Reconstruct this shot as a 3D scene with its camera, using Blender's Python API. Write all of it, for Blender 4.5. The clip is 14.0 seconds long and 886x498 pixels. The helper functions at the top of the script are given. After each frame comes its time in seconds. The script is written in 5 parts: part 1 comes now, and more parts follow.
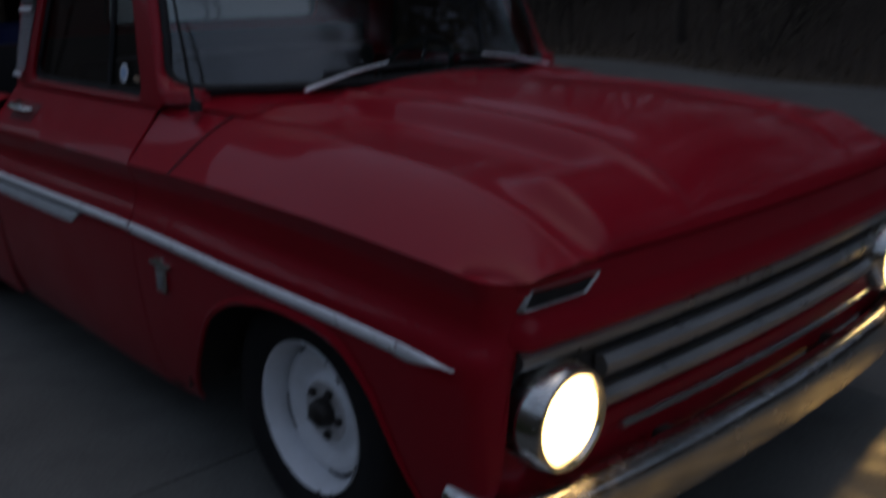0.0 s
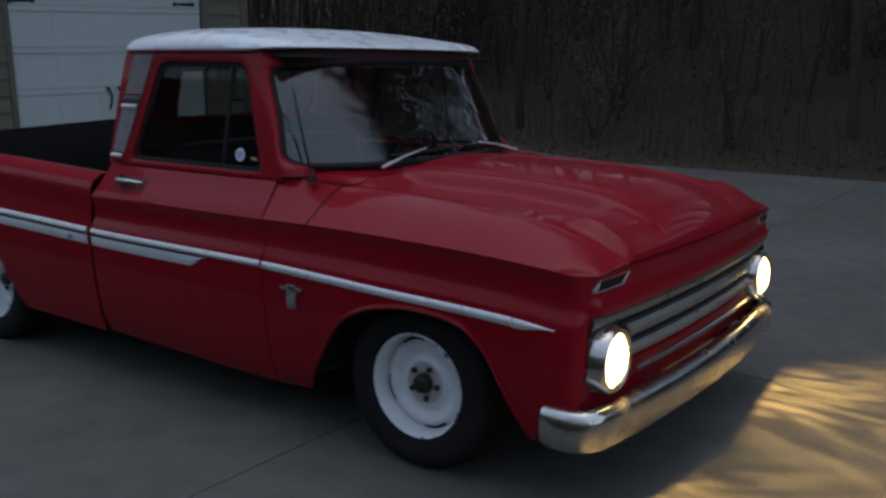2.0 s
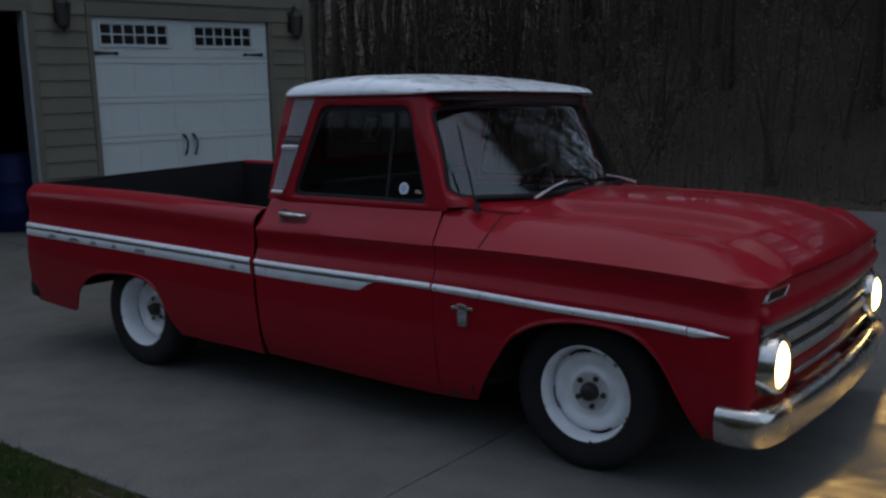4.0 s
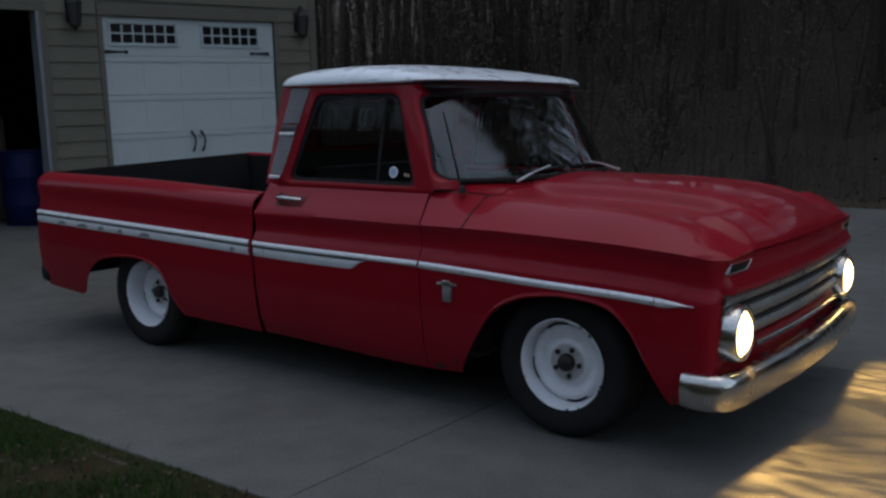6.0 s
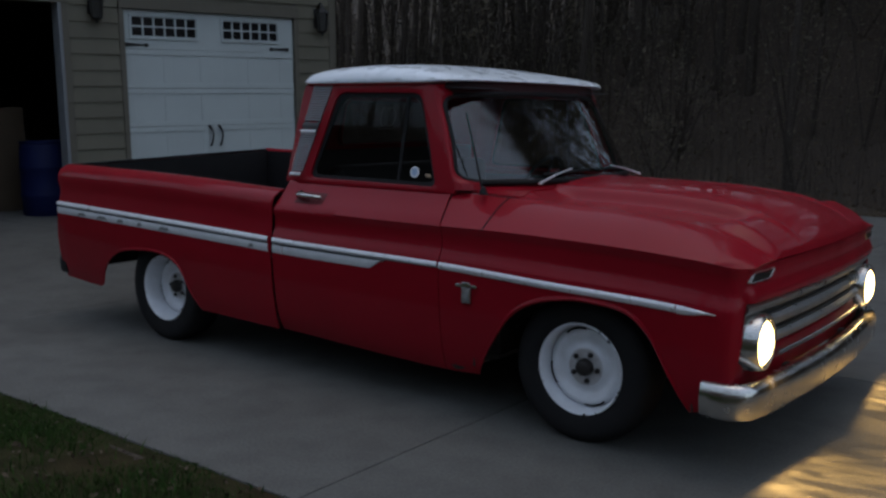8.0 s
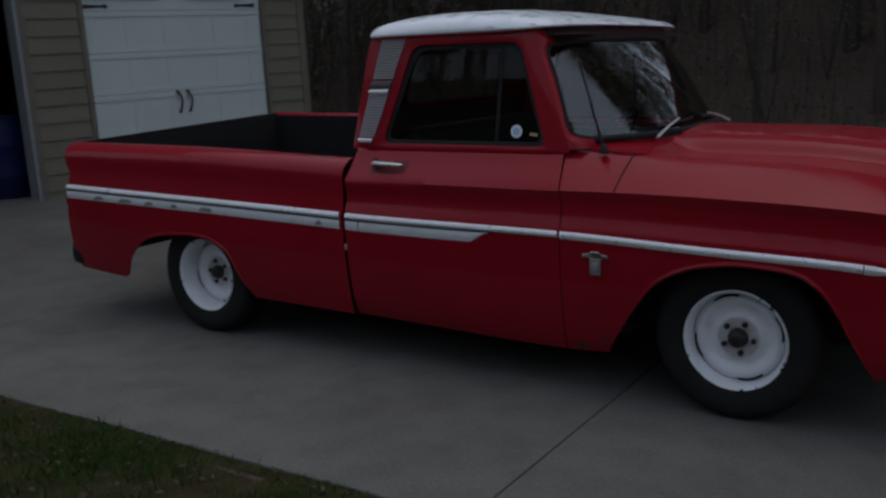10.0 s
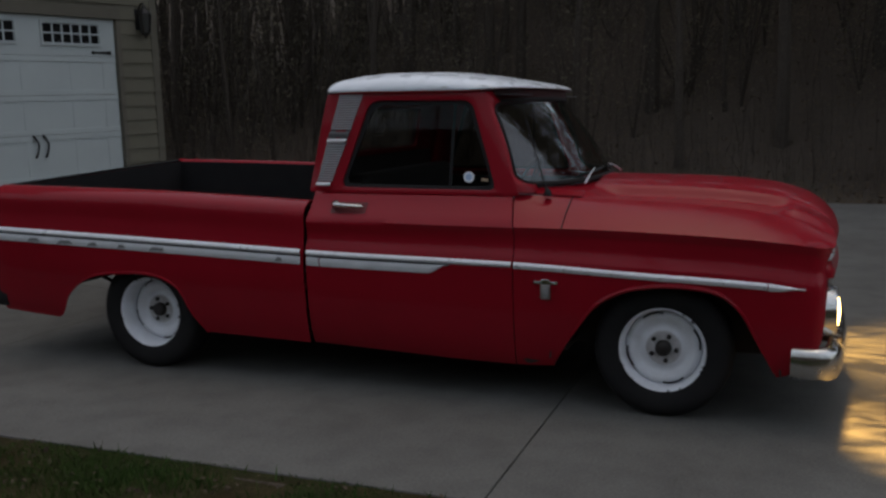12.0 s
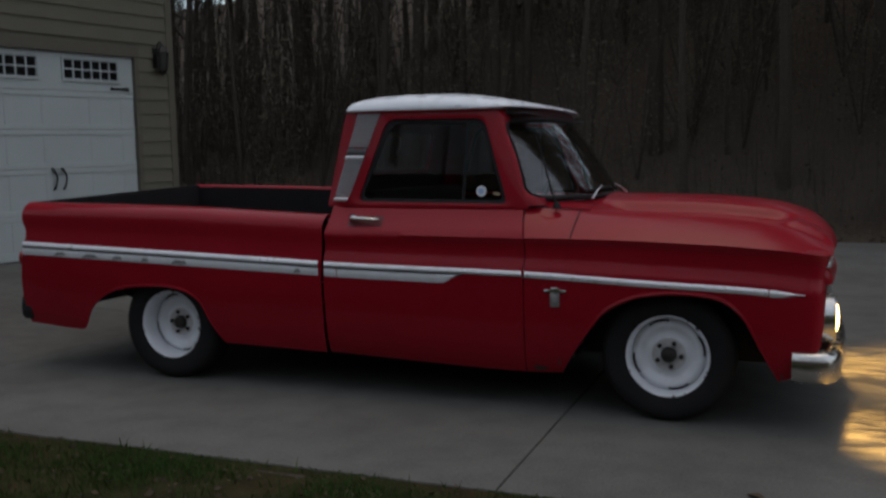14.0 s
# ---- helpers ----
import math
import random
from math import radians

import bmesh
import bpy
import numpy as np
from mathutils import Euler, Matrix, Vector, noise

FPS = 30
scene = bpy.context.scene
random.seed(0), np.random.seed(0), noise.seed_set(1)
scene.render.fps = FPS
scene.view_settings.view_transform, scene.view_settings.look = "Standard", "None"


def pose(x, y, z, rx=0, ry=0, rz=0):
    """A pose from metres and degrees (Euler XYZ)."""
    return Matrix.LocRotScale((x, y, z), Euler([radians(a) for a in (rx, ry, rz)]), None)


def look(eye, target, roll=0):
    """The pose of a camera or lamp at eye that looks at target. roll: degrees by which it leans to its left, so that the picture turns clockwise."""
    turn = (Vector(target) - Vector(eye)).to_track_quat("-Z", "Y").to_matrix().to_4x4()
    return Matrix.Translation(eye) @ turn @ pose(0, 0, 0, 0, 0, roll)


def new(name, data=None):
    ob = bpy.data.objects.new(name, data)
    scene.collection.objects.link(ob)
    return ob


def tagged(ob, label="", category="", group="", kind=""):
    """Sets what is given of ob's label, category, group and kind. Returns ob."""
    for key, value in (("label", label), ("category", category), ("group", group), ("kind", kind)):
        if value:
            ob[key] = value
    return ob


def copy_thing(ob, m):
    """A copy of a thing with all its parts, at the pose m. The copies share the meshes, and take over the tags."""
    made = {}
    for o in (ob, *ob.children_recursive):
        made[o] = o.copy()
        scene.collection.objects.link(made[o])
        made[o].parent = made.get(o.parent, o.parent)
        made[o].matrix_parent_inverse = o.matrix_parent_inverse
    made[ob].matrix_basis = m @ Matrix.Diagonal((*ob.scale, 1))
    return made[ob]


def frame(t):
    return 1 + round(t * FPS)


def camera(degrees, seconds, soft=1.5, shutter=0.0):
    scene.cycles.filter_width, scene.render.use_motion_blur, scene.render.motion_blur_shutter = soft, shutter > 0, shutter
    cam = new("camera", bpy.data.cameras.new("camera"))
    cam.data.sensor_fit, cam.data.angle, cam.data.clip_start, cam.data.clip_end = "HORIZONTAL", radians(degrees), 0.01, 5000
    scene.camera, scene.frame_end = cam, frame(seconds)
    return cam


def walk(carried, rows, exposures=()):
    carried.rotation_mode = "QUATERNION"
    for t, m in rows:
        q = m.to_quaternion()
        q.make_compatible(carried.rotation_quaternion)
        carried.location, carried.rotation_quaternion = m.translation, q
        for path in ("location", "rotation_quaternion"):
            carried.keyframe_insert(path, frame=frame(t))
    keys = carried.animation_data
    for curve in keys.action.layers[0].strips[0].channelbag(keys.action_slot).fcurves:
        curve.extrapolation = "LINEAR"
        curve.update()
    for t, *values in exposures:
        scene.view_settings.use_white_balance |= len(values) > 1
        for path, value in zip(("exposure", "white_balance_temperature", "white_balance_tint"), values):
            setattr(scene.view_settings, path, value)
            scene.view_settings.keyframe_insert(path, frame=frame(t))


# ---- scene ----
cam = camera(50.5, 14.0, soft=2.6, shutter=0.5)
EXPOSURES = [(0.0, -0.9, 6350, 10), (0.6, -0.11, 6250, 6), (1.5, 0.04, 6550, 5), (3.0, -0.03, 6650, 5), (7.0, 0.05, 6800, 6), (9.2, -0.11, 6950, 7), (11.3, 0.16, 8000, 9), (12.5, 0.16, 8000, 9), (13.0, -0.02, 8050, 9), (13.5, 0.14, 8050, 9), (14.0, 0.16, 8050, 9)]
PATH = [
    (0, (4.746, -2.153, 1.393), (3.348, -0.833, 0.843), -1.0),
    (0.2, (4.724, -2.297, 1.405), (3.398, -0.869, 0.956), 0.7),
    (0.5, (4.726, -2.529, 1.435), (3.45, -1.065, 0.957), 1.2),
    (0.6, (4.744, -2.599, 1.445), (3.451, -1.155, 0.952), 0.6),
    (0.8, (4.794, -2.729, 1.449), (3.506, -1.332, 0.824), 1.9),
    (1, (4.877, -2.887, 1.467), (3.598, -1.504, 0.796), 3.3),
    (1.5, (4.982, -3.228, 1.526), (3.678, -1.791, 1.041), 1.8),
    (2, (4.938, -3.597, 1.517), (3.806, -1.994, 1.13), 0.3),
    (2.5, (4.887, -3.943, 1.507), (3.677, -2.384, 1.184), 1.9),
    (3, (4.697, -4.149, 1.529), (3.441, -2.642, 1.137), 0.6),
    (3.2, (4.645, -4.204, 1.541), (3.463, -2.618, 1.25), 0.2),
    (5.3, (4.792, -4.334, 1.41), (3.634, -2.733, 1.096), -1.2),
    (5.5, (4.844, -4.363, 1.413), (3.671, -2.772, 1.108), -1.0),
    (6, (4.886, -4.403, 1.418), (3.704, -2.815, 1.132), -0.6),
    (6.5, (4.878, -4.43, 1.419), (3.697, -2.84, 1.143), -0.1),
    (7, (4.882, -4.436, 1.424), (3.687, -2.854, 1.155), -0.1),
    (7.5, (4.86, -4.436, 1.424), (3.661, -2.857, 1.161), 0.1),
    (8, (4.849, -4.417, 1.428), (3.647, -2.844, 1.139), 0.6),
    (8.5, (4.756, -4.404, 1.461), (3.53, -2.848, 1.188), 0.9),
    (9, (4.508, -4.387, 1.445), (3.337, -2.787, 1.186), -0.9),
    (9.2, (4.393, -4.375, 1.416), (3.195, -2.813, 1.062), -1.8),
    (11.3, (3.394, -4.997, 1.524), (2.624, -3.198, 1.112), -1.9),
    (11.5, (3.403, -5.089, 1.528), (2.635, -3.297, 1.083), -1.8),
    (12, (3.454, -5.341, 1.472), (2.769, -3.485, 1.179), -0.7),
    (12.5, (3.472, -5.487, 1.442), (2.728, -3.653, 1.155), 0.1),
    (13, (3.475, -5.543, 1.424), (2.76, -3.696, 1.143), 0.1),
    (13.5, (3.476, -5.551, 1.35), (2.789, -3.691, 1.085), 0.2),
    (14, (3.483, -5.559, 1.301), (2.786, -3.694, 1.112), -0.4),
]
walk(cam, [(t, look(eye, target, roll)) for t, eye, target, roll in PATH], EXPOSURES)

# ---------------------------------------------------------------- world, sun, exposure
world = bpy.data.worlds.new("dusk_sky")
scene.world = world
world.use_nodes = True
wn = world.node_tree
sky = wn.nodes.new("ShaderNodeTexSky")
sky.sky_type = "NISHITA"
sky.sun_disc = False
SUN_EL, SUN_AZ = radians(84), radians(20)
sky.sun_elevation, sky.sun_rotation = SUN_EL, SUN_AZ
sky.air_density, sky.dust_density, sky.ozone_density = 1.0, 1.0, 1.0
bg = wn.nodes["Background"]
bg.inputs["Strength"].default_value = 0.16
wn.links.new(sky.outputs["Color"], bg.inputs["Color"])

sun_data = bpy.data.lights.new("sun", "SUN")
sun_data.energy, sun_data.angle, sun_data.color = 0.72, radians(177), (1.0, 0.965, 0.905)
sun = new("sun", sun_data)
sun.matrix_world = look((20 * math.cos(SUN_EL) * math.sin(SUN_AZ), 20 * math.cos(SUN_EL) * math.cos(SUN_AZ), 20 * math.sin(SUN_EL)), (0, 0, 0))


# ---------------------------------------------------------------- small tools
def pchip(xs, ys):
    """A smooth monotone curve through points, as a function."""
    xs, ys = np.array(xs, float), np.array(ys, float)
    h, d = np.diff(xs), np.diff(ys) / np.diff(xs)
    m = np.zeros(len(xs))
    m[0], m[-1] = d[0], d[-1]
    for i in range(1, len(xs) - 1):
        if d[i - 1] * d[i] > 0:
            w1, w2 = 2 * h[i] + h[i - 1], h[i] + 2 * h[i - 1]
            m[i] = (w1 + w2) / (w1 / d[i - 1] + w2 / d[i])

    def f(x):
        x = min(max(x, xs[0]), xs[-1])
        i = min(max(int(np.searchsorted(xs, x)) - 1, 0), len(h) - 1)
        t = (x - xs[i]) / h[i]
        return float((2 * t**3 - 3 * t**2 + 1) * ys[i] + (t**3 - 2 * t**2 + t) * h[i] * m[i]
                     + (-2 * t**3 + 3 * t**2) * ys[i + 1] + (t**3 - t**2) * h[i] * m[i + 1])
    return f


def smooth(a, b, x):
    t = min(max((x - a) / (b - a), 0.0), 1.0)
    return t * t * (3 - 2 * t)


def mesh_of(name, bm, material, sharp=40):
    bmesh.ops.recalc_face_normals(bm, faces=bm.faces)
    me = bpy.data.meshes.new(name)
    bm.to_mesh(me)
    bm.free()
    me.polygons.foreach_set("use_smooth", [True] * len(me.polygons))
    me.set_sharp_from_angle(angle=radians(sharp))
    me.materials.append(material)
    return me


def part(name, bm, material, parent=None, label="", sharp=40, at=None):
    ob = new(name, mesh_of(name, bm, material, sharp))
    if parent:
        ob.parent = parent
    if at is not None:
        ob.matrix_basis = at
    if label:
        tagged(ob, label)
    return ob


def thing(name, label, category, at=None, group="", kind=""):
    ob = new(name)
    ob.empty_display_size = 0.2
    if at is not None:
        ob.matrix_basis = at
    return tagged(ob, label, category, group, kind)


def grid(rows, thick=0.0, closed=False, bm=None):
    """A sheet through rows of points, thickened."""
    bm = bm or bmesh.new()
    vs = [[bm.verts.new(p) for p in r] for r in rows]
    faces = []
    n = len(rows[0])
    for i in range(len(rows) - 1):
        for j in range(n if closed else n - 1):
            a, b, c, d = vs[i][j], vs[i][(j + 1) % n], vs[i + 1][(j + 1) % n], vs[i + 1][j]
            faces.append(bm.faces.new((a, b, c, d)))
    if thick:
        bmesh.ops.recalc_face_normals(bm, faces=faces)
        bmesh.ops.solidify(bm, geom=faces, thickness=thick)
    return bm


def box(size, at=(0, 0, 0), bevel=0.0, segments=2, bm=None, turn=None):
    own = bmesh.new()
    bmesh.ops.create_cube(own, size=1)
    bmesh.ops.scale(own, vec=size, verts=own.verts)
    if bevel:
        bmesh.ops.bevel(own, geom=own.edges[:], offset=bevel, segments=segments, affect="EDGES", profile=0.5)
    if turn is not None:
        bmesh.ops.transform(own, matrix=turn.to_4x4(), verts=own.verts)
    bmesh.ops.translate(own, vec=at, verts=own.verts)
    return join(bm, own)


def join(bm, own):
    if bm is None:
        return own
    me = bpy.data.meshes.new("tmp")
    own.to_mesh(me)
    own.free()
    bm.from_mesh(me)
    bpy.data.meshes.remove(me)
    return bm


def lathe(profile, steps=48, axis="Y", bm=None, at=(0, 0, 0), caps=False):
    """Turns a profile of (radius, along) round an axis."""
    own = bmesh.new()
    rows = []
    for r, a in profile:
        row = []
        for k in range(steps):
            t = 2 * math.pi * k / steps
            c, s = r * math.cos(t), r * math.sin(t)
            row.append({"Y": (c, a, s), "X": (a, c, s), "Z": (c, s, a)}[axis])
        rows.append(row)
    grid(rows, closed=True, bm=own)
    if caps:
        own.verts.ensure_lookup_table()
        n = len(own.verts)
        own.faces.new([own.verts[i] for i in range(steps)])
        own.faces.new([own.verts[i] for i in range(n - steps, n)])
    bmesh.ops.translate(own, vec=at, verts=own.verts)
    return join(bm, own)


def tube(points, radii, sides=8, bm=None, closed=False):
    """A round bar along points."""
    own = bmesh.new()
    pts = [Vector(p) for p in points]
    if not hasattr(radii, "__len__"):
        radii = [radii] * len(pts)
    rows, up = [], Vector((0.13, 0.21, 0.97))
    for i, p in enumerate(pts):
        a, b = (pts[i - 1] if i or closed else p), (pts[(i + 1) % len(pts)] if i < len(pts) - 1 or closed else p)
        d = (b - a).normalized()
        s = d.cross(up)
        if s.length < 0.05:
            s = d.cross(Vector((1, 0, 0)))
        s.normalize()
        w = s.cross(d)
        up = w
        rows.append([p + radii[i] * (math.cos(2 * math.pi * k / sides) * s + math.sin(2 * math.pi * k / sides) * w) for k in range(sides)])
    if closed:
        rows.append(rows[0])
    grid(rows, closed=True, bm=own)
    if not closed:
        own.verts.ensure_lookup_table()
        n = len(own.verts)
        own.faces.new([own.verts[i] for i in range(sides)])
        own.faces.new([own.verts[i] for i in range(n - sides, n)])
    else:
        bmesh.ops.remove_doubles(own, verts=own.verts, dist=1e-5)
    return join(bm, own)


def rounded(corners, radius, arc=6, side=6):
    """A polygon with round corners, the same number of points whatever its shape."""
    out, n = [], len(corners)
    cs = [Vector(c) for c in corners]
    for i, c in enumerate(cs):
        a, b = (cs[i - 1] - c).normalized(), (cs[(i + 1) % n] - c).normalized()
        r = radius[i] if hasattr(radius, "__len__") else radius
        p, q = c + a * r, c + b * r
        for k in range(arc + 1):
            t = k / arc
            out.append((1 - t) ** 2 * p + 2 * t * (1 - t) * c + t * t * q)
        nx = cs[(i + 1) % n]
        rn = radius[(i + 1) % n] if hasattr(radius, "__len__") else radius
        e = nx + (c - nx).normalized() * rn
        for k in range(1, side):
            out.append(q.lerp(e, k / side))
    return out


# ---------------------------------------------------------------- materials
def material(name, colour, rough=0.5, metal=0.0, spots=None, scale=8.0, amount=0.5, bump=0.0, bump_scale=60.0, rough_vary=0.0,
             coat=0.0, grain=0.0, grain_scale=180.0, island=0.0, specular=0.5, coat_rough=0.05, coat_ior=1.5, mid=0.0, mid_scale=7.0):
    """A surface with a base colour, broad stains, fine grain, relief and uneven gloss."""
    m = bpy.data.materials.new(name)
    m.use_nodes = True
    nt = m.node_tree
    b = nt.nodes["Principled BSDF"]
    co = nt.nodes.new("ShaderNodeTexCoord")
    b.inputs["Metallic"].default_value = metal
    b.inputs["Coat Weight"].default_value = coat
    b.inputs["Coat Roughness"].default_value = coat_rough
    b.inputs["Coat IOR"].default_value = coat_ior
    b.inputs["Specular IOR Level"].default_value = specular

    def tex(scale_, detail=5.0):
        t = nt.nodes.new("ShaderNodeTexNoise")
        t.inputs["Scale"].default_value, t.inputs["Detail"].default_value = scale_, detail
        nt.links.new(co.outputs["Object"], t.inputs["Vector"])
        return t

    def ramp(src, lo, hi, a=0.0, c=1.0):
        r = nt.nodes.new("ShaderNodeMapRange")
        r.inputs["From Min"].default_value, r.inputs["From Max"].default_value = lo, hi
        r.inputs["To Min"].default_value, r.inputs["To Max"].default_value = a, c
        nt.links.new(src, r.inputs["Value"])
        return r.outputs["Result"]

    def mix(fac, a, c, blend="MIX"):
        x = nt.nodes.new("ShaderNodeMix")
        x.data_type, x.blend_type = "RGBA", blend
        for sock, v in ((x.inputs[0], fac), (x.inputs[6], a), (x.inputs[7], c)):
            if hasattr(v, "is_output"):
                nt.links.new(v, sock)
            else:
                sock.default_value = v
        return x.outputs[2]

    col = (*colour, 1)
    broad = tex(scale)
    if spots:
        col = mix(ramp(broad.outputs["Fac"], 0.5 - 0.22, 0.5 + 0.22, 0.0, amount), col, (*spots, 1))
    if mid:
        col = mix(ramp(tex(mid_scale, 8.0).outputs["Fac"], 0.42, 0.66, 0.0, mid), col, (0.0, 0.0, 0.0, 1))
    if grain:
        g = tex(grain_scale, 3.0)
        col = mix(ramp(g.outputs["Fac"], 0.35, 0.65, 0.0, 1.0), mix(grain, col, (0, 0, 0, 1)), col)
    if island:
        info = nt.nodes.new("ShaderNodeObjectInfo")
        geo = nt.nodes.new("ShaderNodeNewGeometry")
        add = nt.nodes.new("ShaderNodeMath")
        add.operation = "ADD"
        nt.links.new(info.outputs["Random"], add.inputs[0])
        nt.links.new(geo.outputs["Random Per Island"], add.inputs[1])
        col = mix(ramp(add.outputs[0], 0.2, 1.8, 0.0, island), col, (0.0, 0.0, 0.0, 1))
    if hasattr(col, "is_output"):
        nt.links.new(col, b.inputs["Base Color"])
    else:
        b.inputs["Base Color"].default_value = col
    if rough_vary:
        nt.links.new(ramp(tex(scale * 2.3).outputs["Fac"], 0.3, 0.7, max(rough - rough_vary, 0.02), min(rough + rough_vary, 1)), b.inputs["Roughness"])
    else:
        b.inputs["Roughness"].default_value = rough
    if bump:
        t = tex(bump_scale, 6.0)
        bp = nt.nodes.new("ShaderNodeBump")
        bp.inputs["Strength"].default_value, bp.inputs["Distance"].default_value = bump, 0.01
        nt.links.new(t.outputs["Fac"], bp.inputs["Height"])
        nt.links.new(bp.outputs["Normal"], b.inputs["Normal"])
    return m


def glow(name, colour, strength):
    m = bpy.data.materials.new(name)
    m.use_nodes = True
    b = m.node_tree.nodes["Principled BSDF"]
    b.inputs["Base Color"].default_value = (0.8, 0.8, 0.8, 1)
    b.inputs["Emission Color"].default_value = (*colour, 1)
    b.inputs["Emission Strength"].default_value = strength
    return m


def glass(name, tint=(0.9, 0.95, 0.93), gloss=0.09):
    """A thin pane: clear, with a mirror's gloss that grows at a slant."""
    m = bpy.data.materials.new(name)
    m.use_nodes = True
    nt = m.node_tree
    nt.nodes.remove(nt.nodes["Principled BSDF"])
    out = nt.nodes["Material Output"]
    slant, power, fr = nt.nodes.new("ShaderNodeLayerWeight"), nt.nodes.new("ShaderNodeMath"), nt.nodes.new("ShaderNodeMapRange")
    slant.inputs["Blend"].default_value = 0.5
    power.operation, power.inputs[1].default_value = "POWER", 4.0
    fr.inputs["To Min"].default_value = gloss
    nt.links.new(slant.outputs["Facing"], power.inputs[0])
    nt.links.new(power.outputs[0], fr.inputs["Value"])
    tr, gl, mx = nt.nodes.new("ShaderNodeBsdfTransparent"), nt.nodes.new("ShaderNodeBsdfGlossy"), nt.nodes.new("ShaderNodeMixShader")
    tr.inputs["Color"].default_value = (*tint, 1)
    gl.inputs["Roughness"].default_value = 0.015
    nt.links.new(fr.outputs[0], mx.inputs[0])
    nt.links.new(tr.outputs[0], mx.inputs[1])
    nt.links.new(gl.outputs[0], mx.inputs[2])
    nt.links.new(mx.outputs[0], out.inputs["Surface"])
    return m


RED = material("red_paint", (0.278, 0.0066, 0.0165), 0.36, spots=(0.230, 0.0052, 0.0132), scale=2.0, amount=0.6, rough_vary=0.06, coat=0.41, coat_ior=1.38, specular=0.10, coat_rough=0.02)
# The header's red, darkened in the colour for the shade under the visor.
SHADE_RED = material("red_paint_in_visor_shade", (0.045, 0.007, 0.009), 0.7, spots=(0.03, 0.008, 0.008), scale=8, amount=0.6)
RED_DULL = material("red_paint_inside", (0.16, 0.01, 0.014), 0.6, spots=(0.06, 0.01, 0.01), scale=6, amount=0.7)
WHITE_PAINT = material("white_roof_paint", (0.80, 0.85, 0.90), 0.30, spots=(0.72, 0.77, 0.82), scale=4, amount=0.5, rough_vary=0.1, coat=0.3)
WHITE_STEEL = material("white_painted_steel", (0.80, 0.83, 0.87), 0.42, spots=(0.60, 0.60, 0.60), scale=14, amount=0.5, bump=0.05, bump_scale=90, grain=0.06)
CHROME = material("worn_chrome", (0.68, 0.67, 0.65), 0.22, 1.0, spots=(0.44, 0.41, 0.37), scale=9, amount=0.5, rough_vary=0.08)
GRILLE = material("dull_anodised_grille", (0.42, 0.41, 0.39), 0.35, 0.8, spots=(0.28, 0.27, 0.26), scale=6, amount=0.5, rough_vary=0.1)
ALLOY = material("brushed_aluminium_trim", (0.78, 0.79, 0.81), 0.34, 0.35, spots=(0.62, 0.62, 0.63), scale=18, amount=0.5, rough_vary=0.1)
PILLAR = material("grey_anodised_pillar_trim", (0.36, 0.365, 0.38), 0.4, 0.2, spots=(0.28, 0.28, 0.29), scale=18, amount=0.5, rough_vary=0.1)
WHITE_TRIM = material("white_trim_insert", (0.72, 0.74, 0.76), 0.45, spots=(0.50, 0.50, 0.50), scale=12, amount=0.5, grain=0.1)
PATCH = material("bare_grey_patch", (0.19, 0.19, 0.19), 0.6, spots=(0.3, 0.3, 0.3), scale=40, amount=0.6)
BLACK_BAND = material("dark_enamel_band", (0.075, 0.075, 0.08), 0.5, spots=(0.11, 0.11, 0.11), scale=30, amount=0.5)
RUBBER = material("tyre_rubber", (0.012, 0.012, 0.013), 0.85, specular=0.2, spots=(0.019, 0.018, 0.0175), scale=9, amount=0.8, bump=0.15, bump_scale=120)
BLACK = material("black_rubber_seal", (0.014, 0.014, 0.015), 0.6, specular=0.2, spots=(0.03, 0.03, 0.03), scale=30, amount=0.4)
LINER = material("black_bed_liner", (0.011, 0.0105, 0.012), 0.85, specular=0.2, spots=(0.017, 0.016, 0.016), scale=7, amount=0.7, bump=0.3, bump_scale=200)
DARK = material("dark_underbody", (0.030, 0.026, 0.023), 0.85, spots=(0.06, 0.045, 0.035), scale=9, amount=0.6, bump=0.2)
SEAT = material("dark_vinyl_seat", (0.03, 0.03, 0.034), 0.55, spots=(0.05, 0.05, 0.055), scale=10, amount=0.5, bump=0.1, bump_scale=150)
DASH = material("grey_dashboard_top", (0.16, 0.17, 0.19), 0.5, spots=(0.11, 0.12, 0.13), scale=8, amount=0.6)
LENS = glow("lit_headlight_lens", (1.0, 0.66, 0.24), 16.0)
TAIL = material("red_lamp_lens", (0.25, 0.01, 0.01), 0.2, coat=0.5)
PANE = glass("windshield_glass", (0.74, 0.78, 0.76), 0.105)
SIDE_PANE = glass("side_glass", (0.38, 0.37, 0.35), 0.014)
REAR_PANE = glass("rear_glass", (0.82, 0.85, 0.85), 0.05)
PRINT_BLUE = material("pale_blue_print", (0.35, 0.48, 0.66), 0.5)
PRINT_WHITE = material("white_print", (0.75, 0.77, 0.80), 0.5)
PRINT_TAN = material("tan_print", (0.45, 0.33, 0.22), 0.5)

